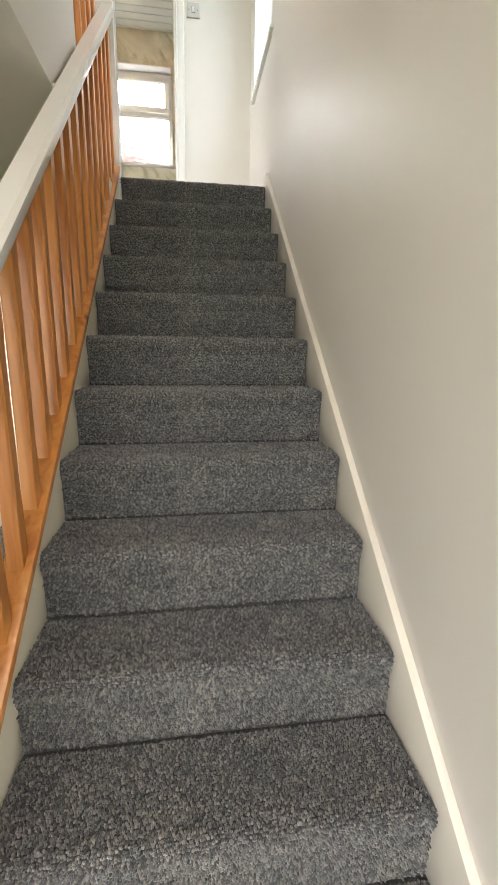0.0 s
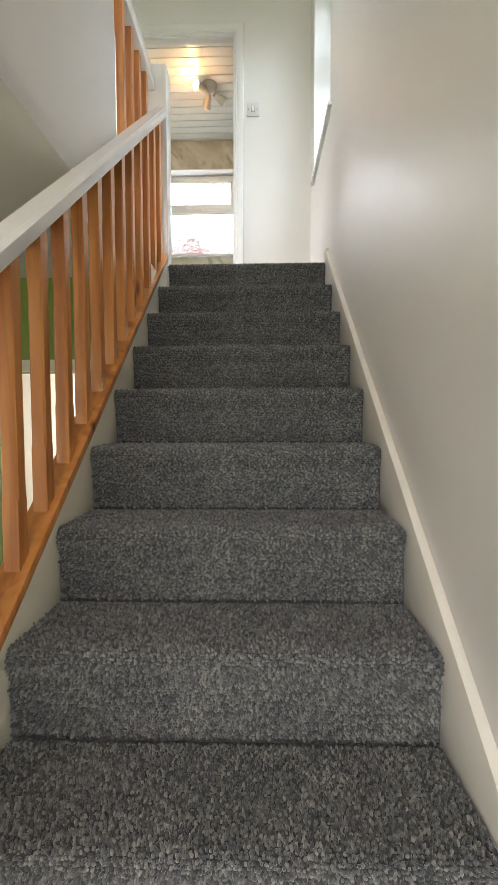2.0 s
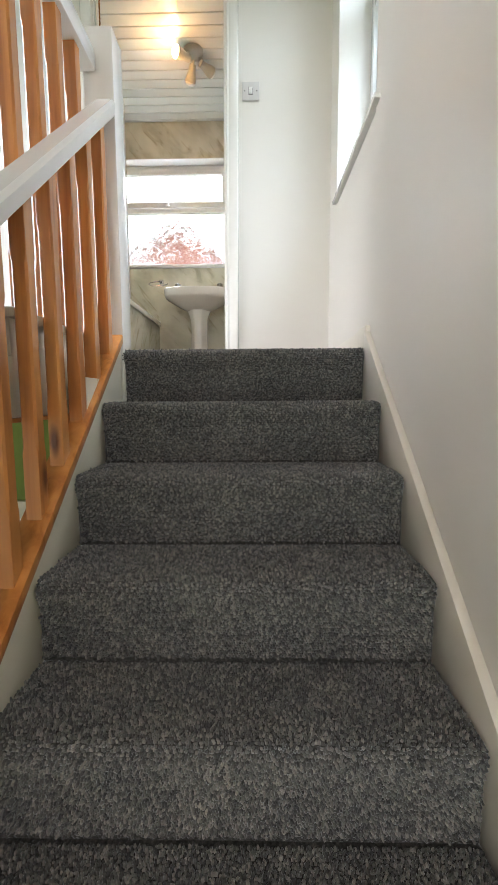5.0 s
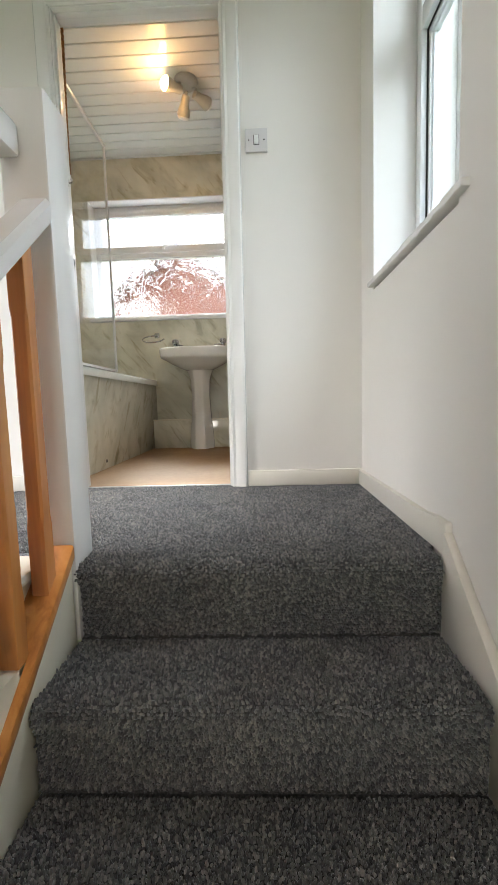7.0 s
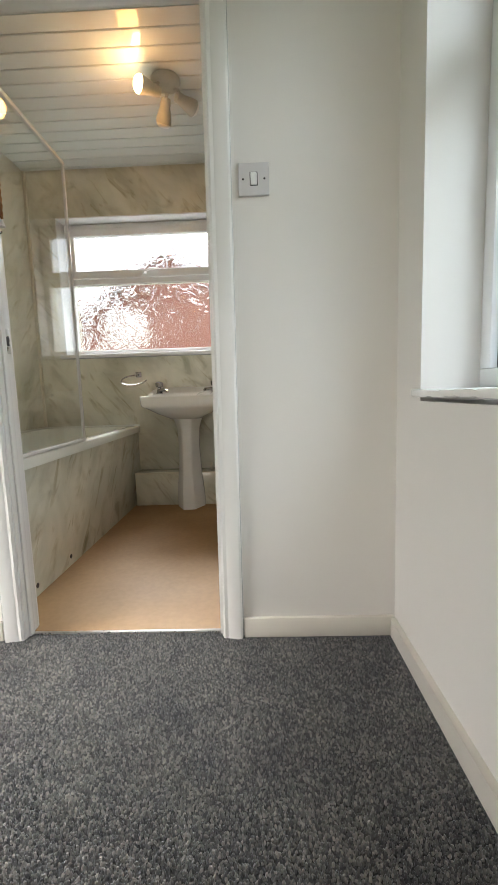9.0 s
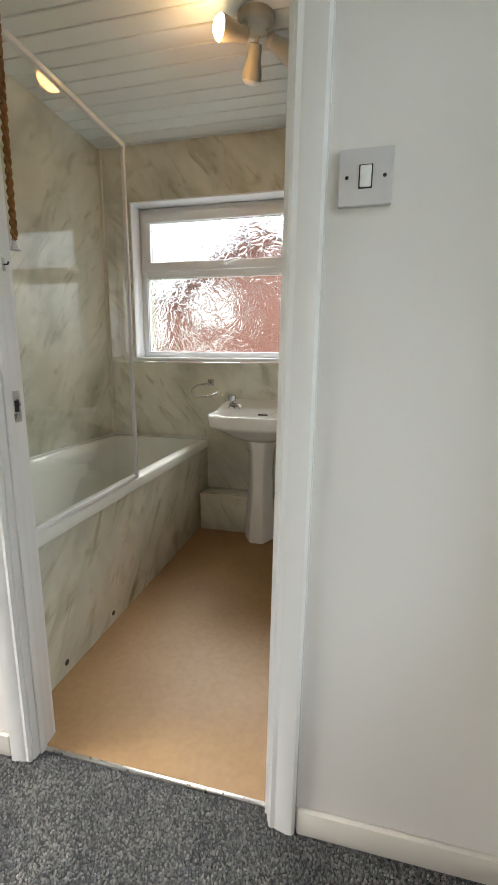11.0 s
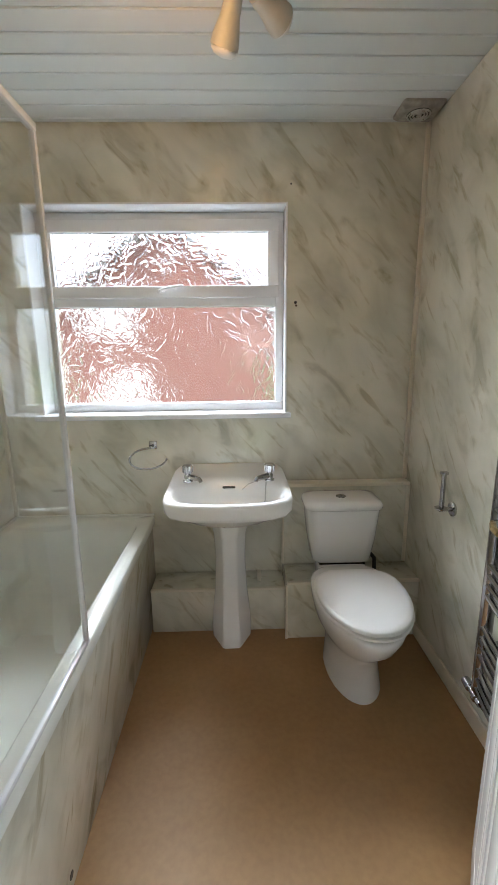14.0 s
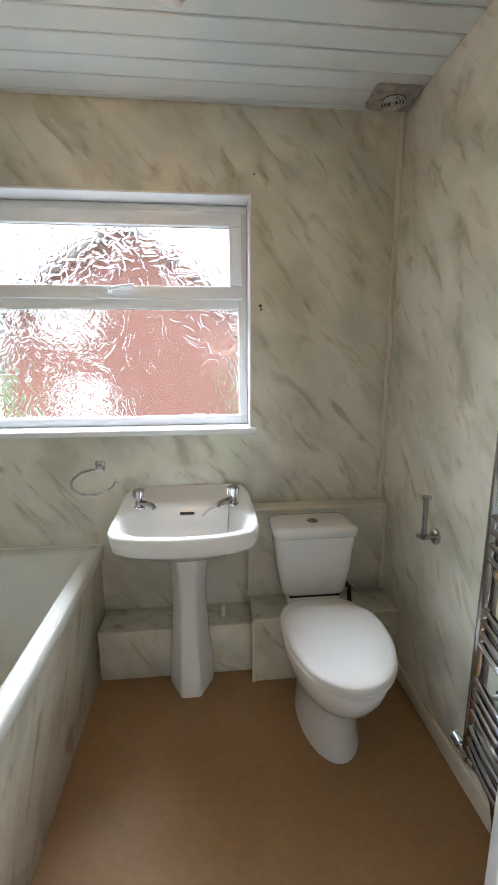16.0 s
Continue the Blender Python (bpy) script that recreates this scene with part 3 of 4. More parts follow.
for v in bm.verts:
    if v.co.x < 0.43 and LW_Y0 < v.co.y < LW_Y1:
        v.co.x += chip.uniform(0, 0.0035)
        v.co.z += chip.uniform(-0.002, 0.0012)
part("window_sill", bm, GLOSS, lw, "white painted sill, paint chipped along the edge")
wall("wall_outer_leaf", "grey-brown brick outside the landing window, paled for bright haze", GREYBRICK,
     (0.722, 0.79, -1.6, LW_Y0 + 0.02, -0.05, 4.95), (0.722, 0.79, LW_Y1 - 0.025, 3.60, -0.05, 4.95),
     (0.722, 0.79, LW_Y0 + 0.02, LW_Y1 - 0.025, -0.05, LW_B - 0.03), (0.722, 0.79, LW_Y0 + 0.02, LW_Y1 - 0.025, LW_T, 4.95))

# ---- light switch ----
sw = thing("light_switch", "white plastic single light switch on the landing wall", "light switch", (0.023, DOOR_Y0, 3.858))
part("plate", box(-0.043, 0.043, -0.012, 0, -0.043, 0.043, 0.002), AGED, sw)
part("rocker", box(-0.009, 0.009, -0.017, -0.011, -0.016, 0.016, 0.002), PLASTIC, sw)
part("rocker_gap", box(-0.011, 0.011, -0.0127, -0.0115, -0.018, 0.018), DARK, sw, "dark gap round the rocker")
for s in (-1, 1):
    part("screw", lathe([(0, 0.0032), (0.0012, 0.0028)], (s * 0.030, -0.0118, 0), (0, -1, 0), 10), DARK, sw)

# ---- bathroom shell ----
wall("wall_bath_right", "marble-effect laminate wall panels", MARBLE_Y, (WALL_R, 0.72, 3.60, 5.70, TOP - 0.1, 4.95))
wall("wall_bath_left", "marble-effect laminate wall panels behind the bath", MARBLE_Y, (BATH_L - 0.13, BATH_L, 3.602, 5.70, TOP - 0.1, 4.95))
wall("wall_bath_door", "marble-effect laminate panels around the doorway", MARBLE_X,
     (BATH_L, DOOR_L - 0.072, DOOR_Y1, DOOR_Y1 + 0.006, TOP, CEIL), (DOOR_R + 0.072, WALL_R, DOOR_Y1, DOOR_Y1 + 0.006, TOP, CEIL),
     (DOOR_L - 0.072, DOOR_R + 0.072, DOOR_Y1, DOOR_Y1 + 0.006, DOOR_H + 0.072, CEIL))
wall("wall_bath_window", "marble-effect laminate wall panels round the window", MARBLE_X,
     (BATH_L, WIN_L, BATH_N, 5.62, TOP - 0.1, 4.95), (WIN_R, WALL_R, BATH_N, 5.62, TOP - 0.1, 4.95),
     (WIN_L, WIN_R, BATH_N, 5.62, TOP - 0.1, WIN_B - 0.03), (WIN_L, WIN_R, BATH_N, 5.62, WIN_T, 4.95))

bm = bmesh.new()
PL = 0.0943
edges_y = [BATH_N] + [5.281 - PL * i for i in range(18)] + [3.608]
for y1, y0 in zip(edges_y, edges_y[1:]):
    box(BATH_L, WALL_R, y0 + 0.0028, y1 - 0.0028, CEIL, CEIL + 0.014, 0.003, bm, 1)
box(BATH_L - 0.1, WALL_R + 0.1, 3.6, 5.7, CEIL + 0.008, CEIL + 0.03, bm=bm)
tagged(part("ceiling_bath", bm, PVC), "glossy white plastic plank ceiling", "ceiling", kind="structure")

trim = thing("trim_corner", "cream plastic corner trim strips on the panels", "trim", kind="structure")
part("strip", box(WALL_R - 0.018, WALL_R, BATH_N - 0.018, BATH_N, 3.226, CEIL, 0.003), CREAM, trim)
part("strip", box(BATH_L, BATH_L + 0.018, BATH_N - 0.018, BATH_N, 3.06, CEIL, 0.003), CREAM, trim)

# ---- bathroom window ----
bw = thing("window_bath", "white upvc window with rippled glass and a top opening light", "window", kind="structure")


def frame_xz(x0, x1, z0, z1, y0, y1, w, mat, parent, name, label=""):
    bm = bmesh.new()
    for b in ((x0, x1, z0, z0 + w), (x0, x1, z1 - w, z1), (x0, x0 + w, z0 + w, z1 - w), (x1 - w, x1, z0 + w, z1 - w)):
        box(b[0], b[1], y0, y1, b[2], b[3], 0.004, bm)
    return part(name, bm, mat, parent, label)


RV = bmesh.new()
for b in ((WIN_L, WIN_R, WIN_T - 0.008, WIN_T), (WIN_L, WIN_L + 0.008, WIN_B, WIN_T - 0.008), (WIN_R - 0.008, WIN_R, WIN_B, WIN_T - 0.008)):
    box(b[0], b[1], BATH_N - 0.006, 5.45, b[2], b[3], 0.001, RV)
part("reveal_lining", RV, UPVC, bw, "white plastic reveal lining")
FY = 5.42
MID = 4.098
frame_xz(WIN_L + 0.008, WIN_R - 0.008, WIN_B, WIN_T - 0.008, FY, FY + 0.065, 0.038, UPVC, bw, "window_frame")
part("transom", box(WIN_L + 0.046, WIN_R - 0.046, FY + 0.002, FY + 0.063, MID - 0.012, MID + 0.038, 0.004), UPVC, bw)
frame_xz(WIN_L + 0.030, WIN_R - 0.030, MID + 0.028, WIN_T - 0.040, FY - 0.014, FY + 0.030, 0.054, UPVC, bw, "top_sash")
for z0, z1, inset in ((WIN_B + 0.034, MID - 0.008, 0.042), (MID + 0.078, WIN_T - 0.090, 0.080)):
    pane = part("pane", box(WIN_L + inset, WIN_R - inset, FY + 0.020, FY + 0.026, z0, z1), RIPPLE, bw)
    pane.visible_shadow = False
    frame_xz(WIN_L + inset - 0.006, WIN_R - inset + 0.006, z0 - 0.006, z1 + 0.006, FY + 0.008, FY + 0.0195, 0.011, GASKET, bw, "gasket", "grey rubber glazing gasket")
hd = part("handle", box(-0.802, -0.768, FY - 0.024, FY - 0.012, MID + 0.048, MID + 0.066, 0.004), UPVC, bw, "white window handle")
part("lever", tube([(-0.785, FY - 0.026, MID + 0.058), (-0.780, FY - 0.046, MID + 0.059), (-0.735, FY - 0.050, MID + 0.072), (-0.672, FY - 0.048, MID + 0.080)], [0.007, 0.007, 0.0055, 0.0045], 8), UPVC, hd)
part("window_sill", box(WIN_L - 0.035, WIN_R + 0.020, BATH_N - 0.030, 5.43, WIN_B - 0.026, WIN_B, 0.006), UPVC, bw, "white plastic window sill")

# ---- boxed-in pipes ----
bx = thing("pipe_boxing", "marble-effect boxed-in pipes along the wall", "boxing", kind="structure")
part("low_box", box(-0.868, -0.205, 5.14, BATH_N, TOP, 2.723, 0.003), MARBLE_X, bx)
part("low_box", box(-0.203, WALL_R, 5.07, 5.255, TOP, 2.79, 0.003), MARBLE_X, bx)
part("tall_box", box(-0.203, WALL_R, 5.256, BATH_N, TOP, 3.21, 0.003), MARBLE_X, bx)
for b in ((-0.868, -0.205, 5.134, 5.15, 2.715, 2.728), (-0.203, WALL_R, 5.063, 5.08, 2.782, 2.795), (-0.206, WALL_R, 5.248, BATH_N, 3.205, 3.222)):
    part("trim_strip", box(*b, 0.003), CREAM, bx)
part("trim_strip", box(-0.212, -0.200, 5.246, 5.26, 2.795, 3.205, 0.003), CREAM, bx)
part("trim_strip", box(-0.212, -0.200, 5.062, 5.076, TOP, 2.782, 0.003), CREAM, bx)
part("trim_strip", box(WALL_R - 0.016, WALL_R, 5.244, 5.258, 2.795, 3.205, 0.003), CREAM, bx)

# ---- bath and shower screen ----
def bathtub():
    t = thing("bathtub", "white enamel bath with a marble-effect side panel", "bathtub")
    z = 3.05
    x0, x1, y0, y1 = BATH_L + 0.002, -0.862, 3.612, BATH_N - 0.002
    rings = [rounded(x0, x1, y0, y1, z - 0.045, 0.010), rounded(x0, x1, y0, y1, z - 0.008, 0.012), rounded(x0 + 0.004, x1 - 0.006, y0 + 0.004, y1 - 0.004, z, 0.014),
             rounded(x0 + 0.040, x1 - 0.052, y0 + 0.070, y1 - 0.060, z + 0.002, 0.085), rounded(x0 + 0.048, x1 - 0.060, y0 + 0.080, y1 - 0.070, z - 0.006, 0.090),
             rounded(x0 + 0.060, x1 - 0.072, y0 + 0.100, y1 - 0.085, z - 0.060, 0.100), rounded(x0 + 0.085, x1 - 0.100, y0 + 0.150, y1 - 0.120, z - 0.280, 0.110),
             rounded(x0 + 0.110, x1 - 0.125, y0 + 0.200, y1 - 0.150, z - 0.350, 0.120), rounded(x0 + 0.150, x1 - 0.165, y0 + 0.260, y1 - 0.200, z - 0.372, 0.120)]
    bm = loft(rings, False)
    bm.verts.ensure_lookup_table()
    n = len(rings[0])
    bm.faces.new([bm.verts[len(bm.verts) - n + i] for i in range(n)])
    part("tub", bm, ACRYLIC, t, smooth=50)
    pn = part("side_panel", box(-0.890, -0.876, 3.632, BATH_N - 0.002, TOP, z - 0.040, 0.002), MARBLE_Y, t, "marble-effect laminate bath panel")
    for y in (3.828, 4.122):
        part("screw_hole", lathe([(0, 0.011), (0.0015, 0.010)], (-0.8762, y, 2.535), (1, 0, 0), 12), DARK, pn, "dark empty screw hole")
    part("sealant", box(BATH_L, x1, BATH_N - 0.010, BATH_N, z - 0.002, z + 0.010, 0.003), ACRYLIC, t, "white sealant bead")
    part("sealant", box(BATH_L, BATH_L + 0.010, y0, BATH_N - 0.010, z - 0.002, z + 0.010, 0.003), ACRYLIC, t, "white sealant bead")
    part("waste", lathe([(0, 0.022), (0.003, 0.020), (0.004, 0.010)], (-1.22, 4.06, z - 0.372), (0, 0, 1), 16), CHROME, t, "chrome waste")
    part("overflow", lathe([(0, 0.026), (0.006, 0.022)], (-1.22, y0 + 0.118, z - 0.12), (0, 1, 0.15), 16), CHROME, t, "chrome overflow")


bathtub()


def shower_screen():
    t = thing("shower_screen", "fixed clear glass bath screen in a thin white frame", "shower screen", (-0.869, 0, 3.052))
    h, y0, y1 = 1.312, 3.622, 4.352
    g = part("pane", box(-0.003, 0.003, y0 + 0.006, y1 - 0.006, 0.012, h - 0.010), GLASS, t)
    g.visible_shadow = False
    part("top_rail", box(-0.010, 0.010, y0, y1, h - 0.018, h, 0.003), UPVC, t)
    part("end_post", box(-0.009, 0.009, y1 - 0.014, y1, 0.0, h - 0.018, 0.003), UPVC, t)
    part("bottom_rail", box(-0.009, 0.009, y0, y1 - 0.014, 0.0, 0.014, 0.003), UPVC, t)
    part("wall_post", box(-0.010, 0.010, y0 - 0.012, y0, 0.0, h - 0.0, 0.003), UPVC, t)


shower_screen()


# ---- basin ----
def basin_ring(z, w, y0, y1, bow=0.035, p=5.0, n=40, rise=0.0, pinch=0.0):
    """Outline of the bowl: wide rounded rectangle with a bowed front and narrower back."""
    out = []
    cy, hy = (y0 + y1) / 2, (y1 - y0) / 2
    for i in range(n):
        a = 2 * math.pi * i / n
        c, s = math.cos(a), math.sin(a)
        k = (abs(c) ** p + abs(s) ** p) ** (-1 / p)
        u, v = c * k, s * k
        x = u * w / 2 * (1.0 - 0.075 * max(v, 0) - 0.05 * max(-v, 0) ** 3) * (1.0 - pinch * max(v, 0) ** 1.4)
        y = cy + v * hy - (bow * (1 - u * u) if v < 0 else 0) * min(1, -v)
        out.append(Vector((x, y, z + rise * max(0.0, v))))
    return out


def tap(parent, x, y, z, mirror=1):
    body = part("tap", lathe([(0, 0.024), (0.006, 0.024), (0.010, 0.017), (0.028, 0.016), (0.034, 0.013), (0.040, 0.014), (0.044, 0.022), (0.074, 0.024), (0.080, 0.019), (0.082, 0.004)], (x, y, z), (0, 0, 1), 16), CHROME, parent, "chrome pillar tap")
    bm = tube([(x, y, z + 0.020), (x + 0.034 * mirror, y - 0.026, z + 0.024), (x + 0.058 * mirror, y - 0.044, z + 0.022), (x + 0.066 * mirror, y - 0.050, z + 0.010)], [0.014, 0.012, 0.0105, 0.0095], 10)
    part("spout", bm, CHROME, body)
    bm = bmesh.new()
    for i in range(9):
        a = 2 * math.pi * i / 9
        tube([(x + 0.022 * math.cos(a), y + 0.022 * math.sin(a), z + 0.046), (x + 0.0235 * math.cos(a), y + 0.0235 * math.sin(a), z + 0.073)], 0.0042, 6, bm)
    part("knob_grips", bm, CHROME, body)


def pedestal_basin():
    t = thing("pedestal_basin", "white ceramic pedestal washbasin below the window", "washbasin", (-0.472, 0, TOP))
    R = 0.772
    rings = [basin_ring(R - 0.158, 0.20, 5.02, 5.19, 0.02), basin_ring(R - 0.120, 0.36, 4.955, 5.23, 0.03), basin_ring(R - 0.082, 0.490, 4.908, 5.275, 0.035, 6), basin_ring(R - 0.070, 0.540, 4.892, 5.296, 0.038, 8, rise=0.01),
             basin_ring(R - 0.058, 0.552, 4.888, 5.304, 0.040, 9, rise=0.02), basin_ring(R - 0.008, 0.560, 4.884, 5.308, 0.040, 9, rise=0.052), basin_ring(R, 0.552, 4.890, 5.304, 0.040, 9, rise=0.056),
             basin_ring(R - 0.001, 0.512, 4.914, 5.205, 0.037, 7, rise=0.022, pinch=0.26), basin_ring(R - 0.010, 0.486, 4.930, 5.165, 0.034, 5, rise=0.012, pinch=0.30),
             basin_ring(R - 0.060, 0.430, 4.958, 5.140, 0.026, 4, pinch=0.30), basin_ring(R - 0.105, 0.300, 4.990, 5.105, 0.018, 3, pinch=0.2), basin_ring(R - 0.118, 0.120, 5.015, 5.075, 0.008, 2.5)]
    part("bowl", loft(rings), CERAMIC, t, smooth=60)
    prof = [(0.0, 0.094, 0.092), (0.05, 0.096, 0.092), (0.13, 0.090, 0.085), (0.25, 0.078, 0.074), (0.42, 0.070, 0.068), (0.54, 0.076, 0.070), (0.59, 0.090, 0.078), (0.638, 0.112, 0.092)]
    rings = [[Vector((a * w, 5.10 + b * d, z)) for a, b in ((1.0, 0.9), (-1.0, 0.9), (-1.0, 0.15), (-0.42, -1.0), (0.42, -1.0), (1.0, 0.15))] for z, w, d in prof]
    bm = loft(rings)
    bmesh.ops.bevel(bm, geom=[e for e in bm.edges if abs((e.verts[0].co - e.verts[1].co).normalized().z) > 0.7], offset=0.012, segments=3, profile=0.5, affect="EDGES")
    part("pedestal", bm, CERAMIC, t, smooth=50)
    tap(t, -0.190, 5.150, R + 0.014, 1)
    tap(t, 0.190, 5.150, R + 0.014, -1)
    part("overflow_slot", box(-0.030, 0.030, 5.146, 5.160, R - 0.024, R - 0.015, 0.003), DARK, t)
    ch = part("plug_chain", tube([(0.175, 5.125, R + 0.030), (0.13, 5.115, R + 0.022), (0.09, 5.105, R + 0.010), (0.062, 5.095, R - 0.012)], 0.0028, 6), STEEL, t, "dull metal plug chain")
    part("stay", tube([(0.172, 5.105, R + 0.018), (0.166, 5.060, R - 0.020), (0.160, 5.010, R - 0.056)], 0.003, 6), STEEL, ch)
    part("stay_bar", tube([(0.135, 5.004, R - 0.050), (0.180, 5.012, R - 0.052)], 0.0035, 6), STEEL, ch)
    part("plughole", lathe([(0, 0.022), (0.003, 0.018)], (0, 5.04, R - 0.118), (0, 0, 1), 14), CHROME, t, "chrome plughole")


pedestal_basin()
pv = thing("pipe_valve", "short cream pipe stub on the boxing by the pedestal", "pipe", (-0.330, 5.215, 2.7235))
part("pipe", tube([(0, 0, 0), (0, 0, 0.055)], 0.0095, 10), CREAM, pv)
part("nut", lathe([(0.014, 0.012), (0.034, 0.012)], (0, 0, 0), (0, 0, 1), 6), CREAM, pv)


# ---- toilet ----
def egg(z, w, front, back, n=36, p=2.2):
    out = []
    mid = back - (back - front) * 0.40
    for i in range(n):
        a = 2 * math.pi * i / n
        c, s = math.cos(a), math.sin(a)
        if s >= 0:
            k = (abs(c) ** 3.2 + abs(s) ** 3.2) ** (-1 / 3.2)
            out.append(Vector((c * k * w / 2, mid + s * k * (back - mid), z)))
        else:
            out.append(Vector((c * w / 2, mid + s * (mid - front), z)))
    return out


def toilet():
    t = thing("toilet", "white close-coupled toilet with the lid down", "toilet", (0.058, 0, TOP))
    S = 0.395
    rings = [egg(0.0, 0.226, 4.664, 5.02), egg(0.020, 0.222, 4.668, 5.02), egg(0.10, 0.206, 4.686, 5.03), egg(0.17, 0.218, 4.676, 5.04), egg(0.23, 0.272, 4.622, 5.05), egg(0.29, 0.328, 4.558, 5.055),
             egg(0.345, 0.352, 4.522, 5.06), egg(0.375, 0.358, 4.512, 5.06), egg(S - 0.006, 0.352, 4.516, 5.06), egg(S, 0.330, 4.530, 5.05)]
    part("pan", loft(rings), CERAMIC, t, smooth=60)
    part("cistern_shelf", box(-0.116, 0.116, 4.91, 5.160, S - 0.12, S - 0.012, 0.018, None, 3), CERAMIC, t, smooth=50)
    part("seat", loft([egg(S + 0.004, 0.350, 4.520, 4.935), egg(S + 0.008, 0.366, 4.506, 4.940), egg(S + 0.018, 0.368, 4.504, 4.940), egg(S + 0.022, 0.360, 4.510, 4.938)]), SEAT, t, smooth=60)
    part("lid", loft([egg(S + 0.024, 0.352, 4.516, 4.938), egg(S + 0.027, 0.362, 4.506, 4.944), egg(S + 0.036, 0.361, 4.507, 4.943), egg(S + 0.041, 0.352, 4.514, 4.938), egg(S + 0.0435, 0.325, 4.534, 4.925), egg(S + 0.0445, 0.200, 4.620, 4.860)]), SEAT, t, smooth=60)
    for s in (-1, 1):
        part("hinge", tube([(s * 0.075 - 0.02, 4.945, S + 0.024), (s * 0.075 + 0.02, 4.945, S + 0.024)], 0.011, 10), SEAT, t)
        part("fixing_cap", lathe([(0, 0.010), (0.004, 0.008)], (s * 0.096, 4.83, 0.055), (s, 0, 0.1), 10), PLASTIC, t)
    C0, C1 = S - 0.008, 0.690
    rings = [rounded(-0.122, 0.122, 5.085, 5.235, C0, 0.036), rounded(-0.138, 0.138, 5.070, 5.240, C0 + 0.014, 0.044), rounded(-0.155, 0.155, 5.062, 5.246, C0 + 0.12, 0.042), rounded(-0.170, 0.170, 5.056, 5.250, C1 - 0.03, 0.042)]
    part("cistern", loft(rings), CERAMIC, t, smooth=60)
    rings = [rounded(-0.172, 0.172, 5.052, 5.252, C1 - 0.030, 0.044), rounded(-0.180, 0.180, 5.044, 5.254, C1 - 0.024, 0.046), rounded(-0.180, 0.180, 5.044, 5.254, C1 - 0.008, 0.046), rounded(-0.172, 0.172, 5.052, 5.250, C1 + 0.004, 0.044), rounded(-0.140, 0.140, 5.080, 5.232, C1 + 0.008, 0.040)]
    part("cistern_lid", loft(rings), CERAMIC, t, smooth=60)
    part("gasket", box(-0.108, 0.108, 5.080, 5.155, S - 0.013, C0 + 0.003), DARK, t, "black rubber cistern gasket")
    b = part("flush_button", lathe([(0, 0.024), (0.004, 0.023), (0.006, 0.019)], (0.0, 5.15, C1 + 0.007), (0, 0, 1), 20), CHROME, t, "round chrome flush button")
    part("button_half", box(-0.001, 0.001, 5.133, 5.167, C1 + 0.0128, C1 + 0.0136), DARK, b)
    part("inlet_pipe", tube([(0.140, 5.150, C0 + 0.03), (0.175, 5.150, C0 - 0.01), (0.180, 5.150, 0.2985)], 0.010, 10), DARK, t, "dark inlet pipe stub")


toilet()


# ---- small fittings on the walls ----
def towel_ring():
    t = thing("towel_ring", "chrome open towel ring fixed beside the basin", "towel ring", (-0.847, BATH_N, 3.420))
    part("mount", box(-0.020, 0.020, -0.014, 0, -0.020, 0.020, 0.003), CHROME, t)
    part("arm", tube([(0, -0.012, 0), (0, -0.050, -0.004)], 0.007, 10), CHROME, t)
    pts = []
    for i in range(25):
        a = radians(90 + 14 * i)
        pts.append((-0.004 + 0.088 * math.cos(a), -0.050 - 0.062 * (1 - math.sin(a)), -0.006 - 0.036 * (1 - math.sin(a))))
    part("ring", tube(pts[:20], 0.0052, 8), CHROME, t)


towel_ring()


def roll_holder():
    t = thing("toilet_roll_holder", "chrome upright toilet roll holder on the wall", "toilet roll holder", (WALL_R, 4.832, 3.241))
    part("wall_disc", lathe([(0, 0.029), (0.008, 0.029), (0.013, 0.021)], (0, 0, 0), (-1, 0, 0), 20), CHROME, t)
    part("arm", tube([(-0.010, 0, 0), (-0.045, 0, 0), (-0.058, -0.008, 0.002), (-0.060, -0.024, 0.010)], 0.0095, 10), CHROME, t)
    part("plate", lathe([(0, 0.024), (0.005, 0.026), (0.007, 0.022)], (-0.060, -0.022, 0.010), (0, 0, 1), 18), CHROME, t)
    part("rod", lathe([(0, 0.0095), (0.140, 0.0095), (0.141, 0.017), (0.149, 0.017), (0.151, 0.010)], (-0.060, -0.022, 0.012), (0, 0, 1), 12), CHROME, t)


roll_holder()


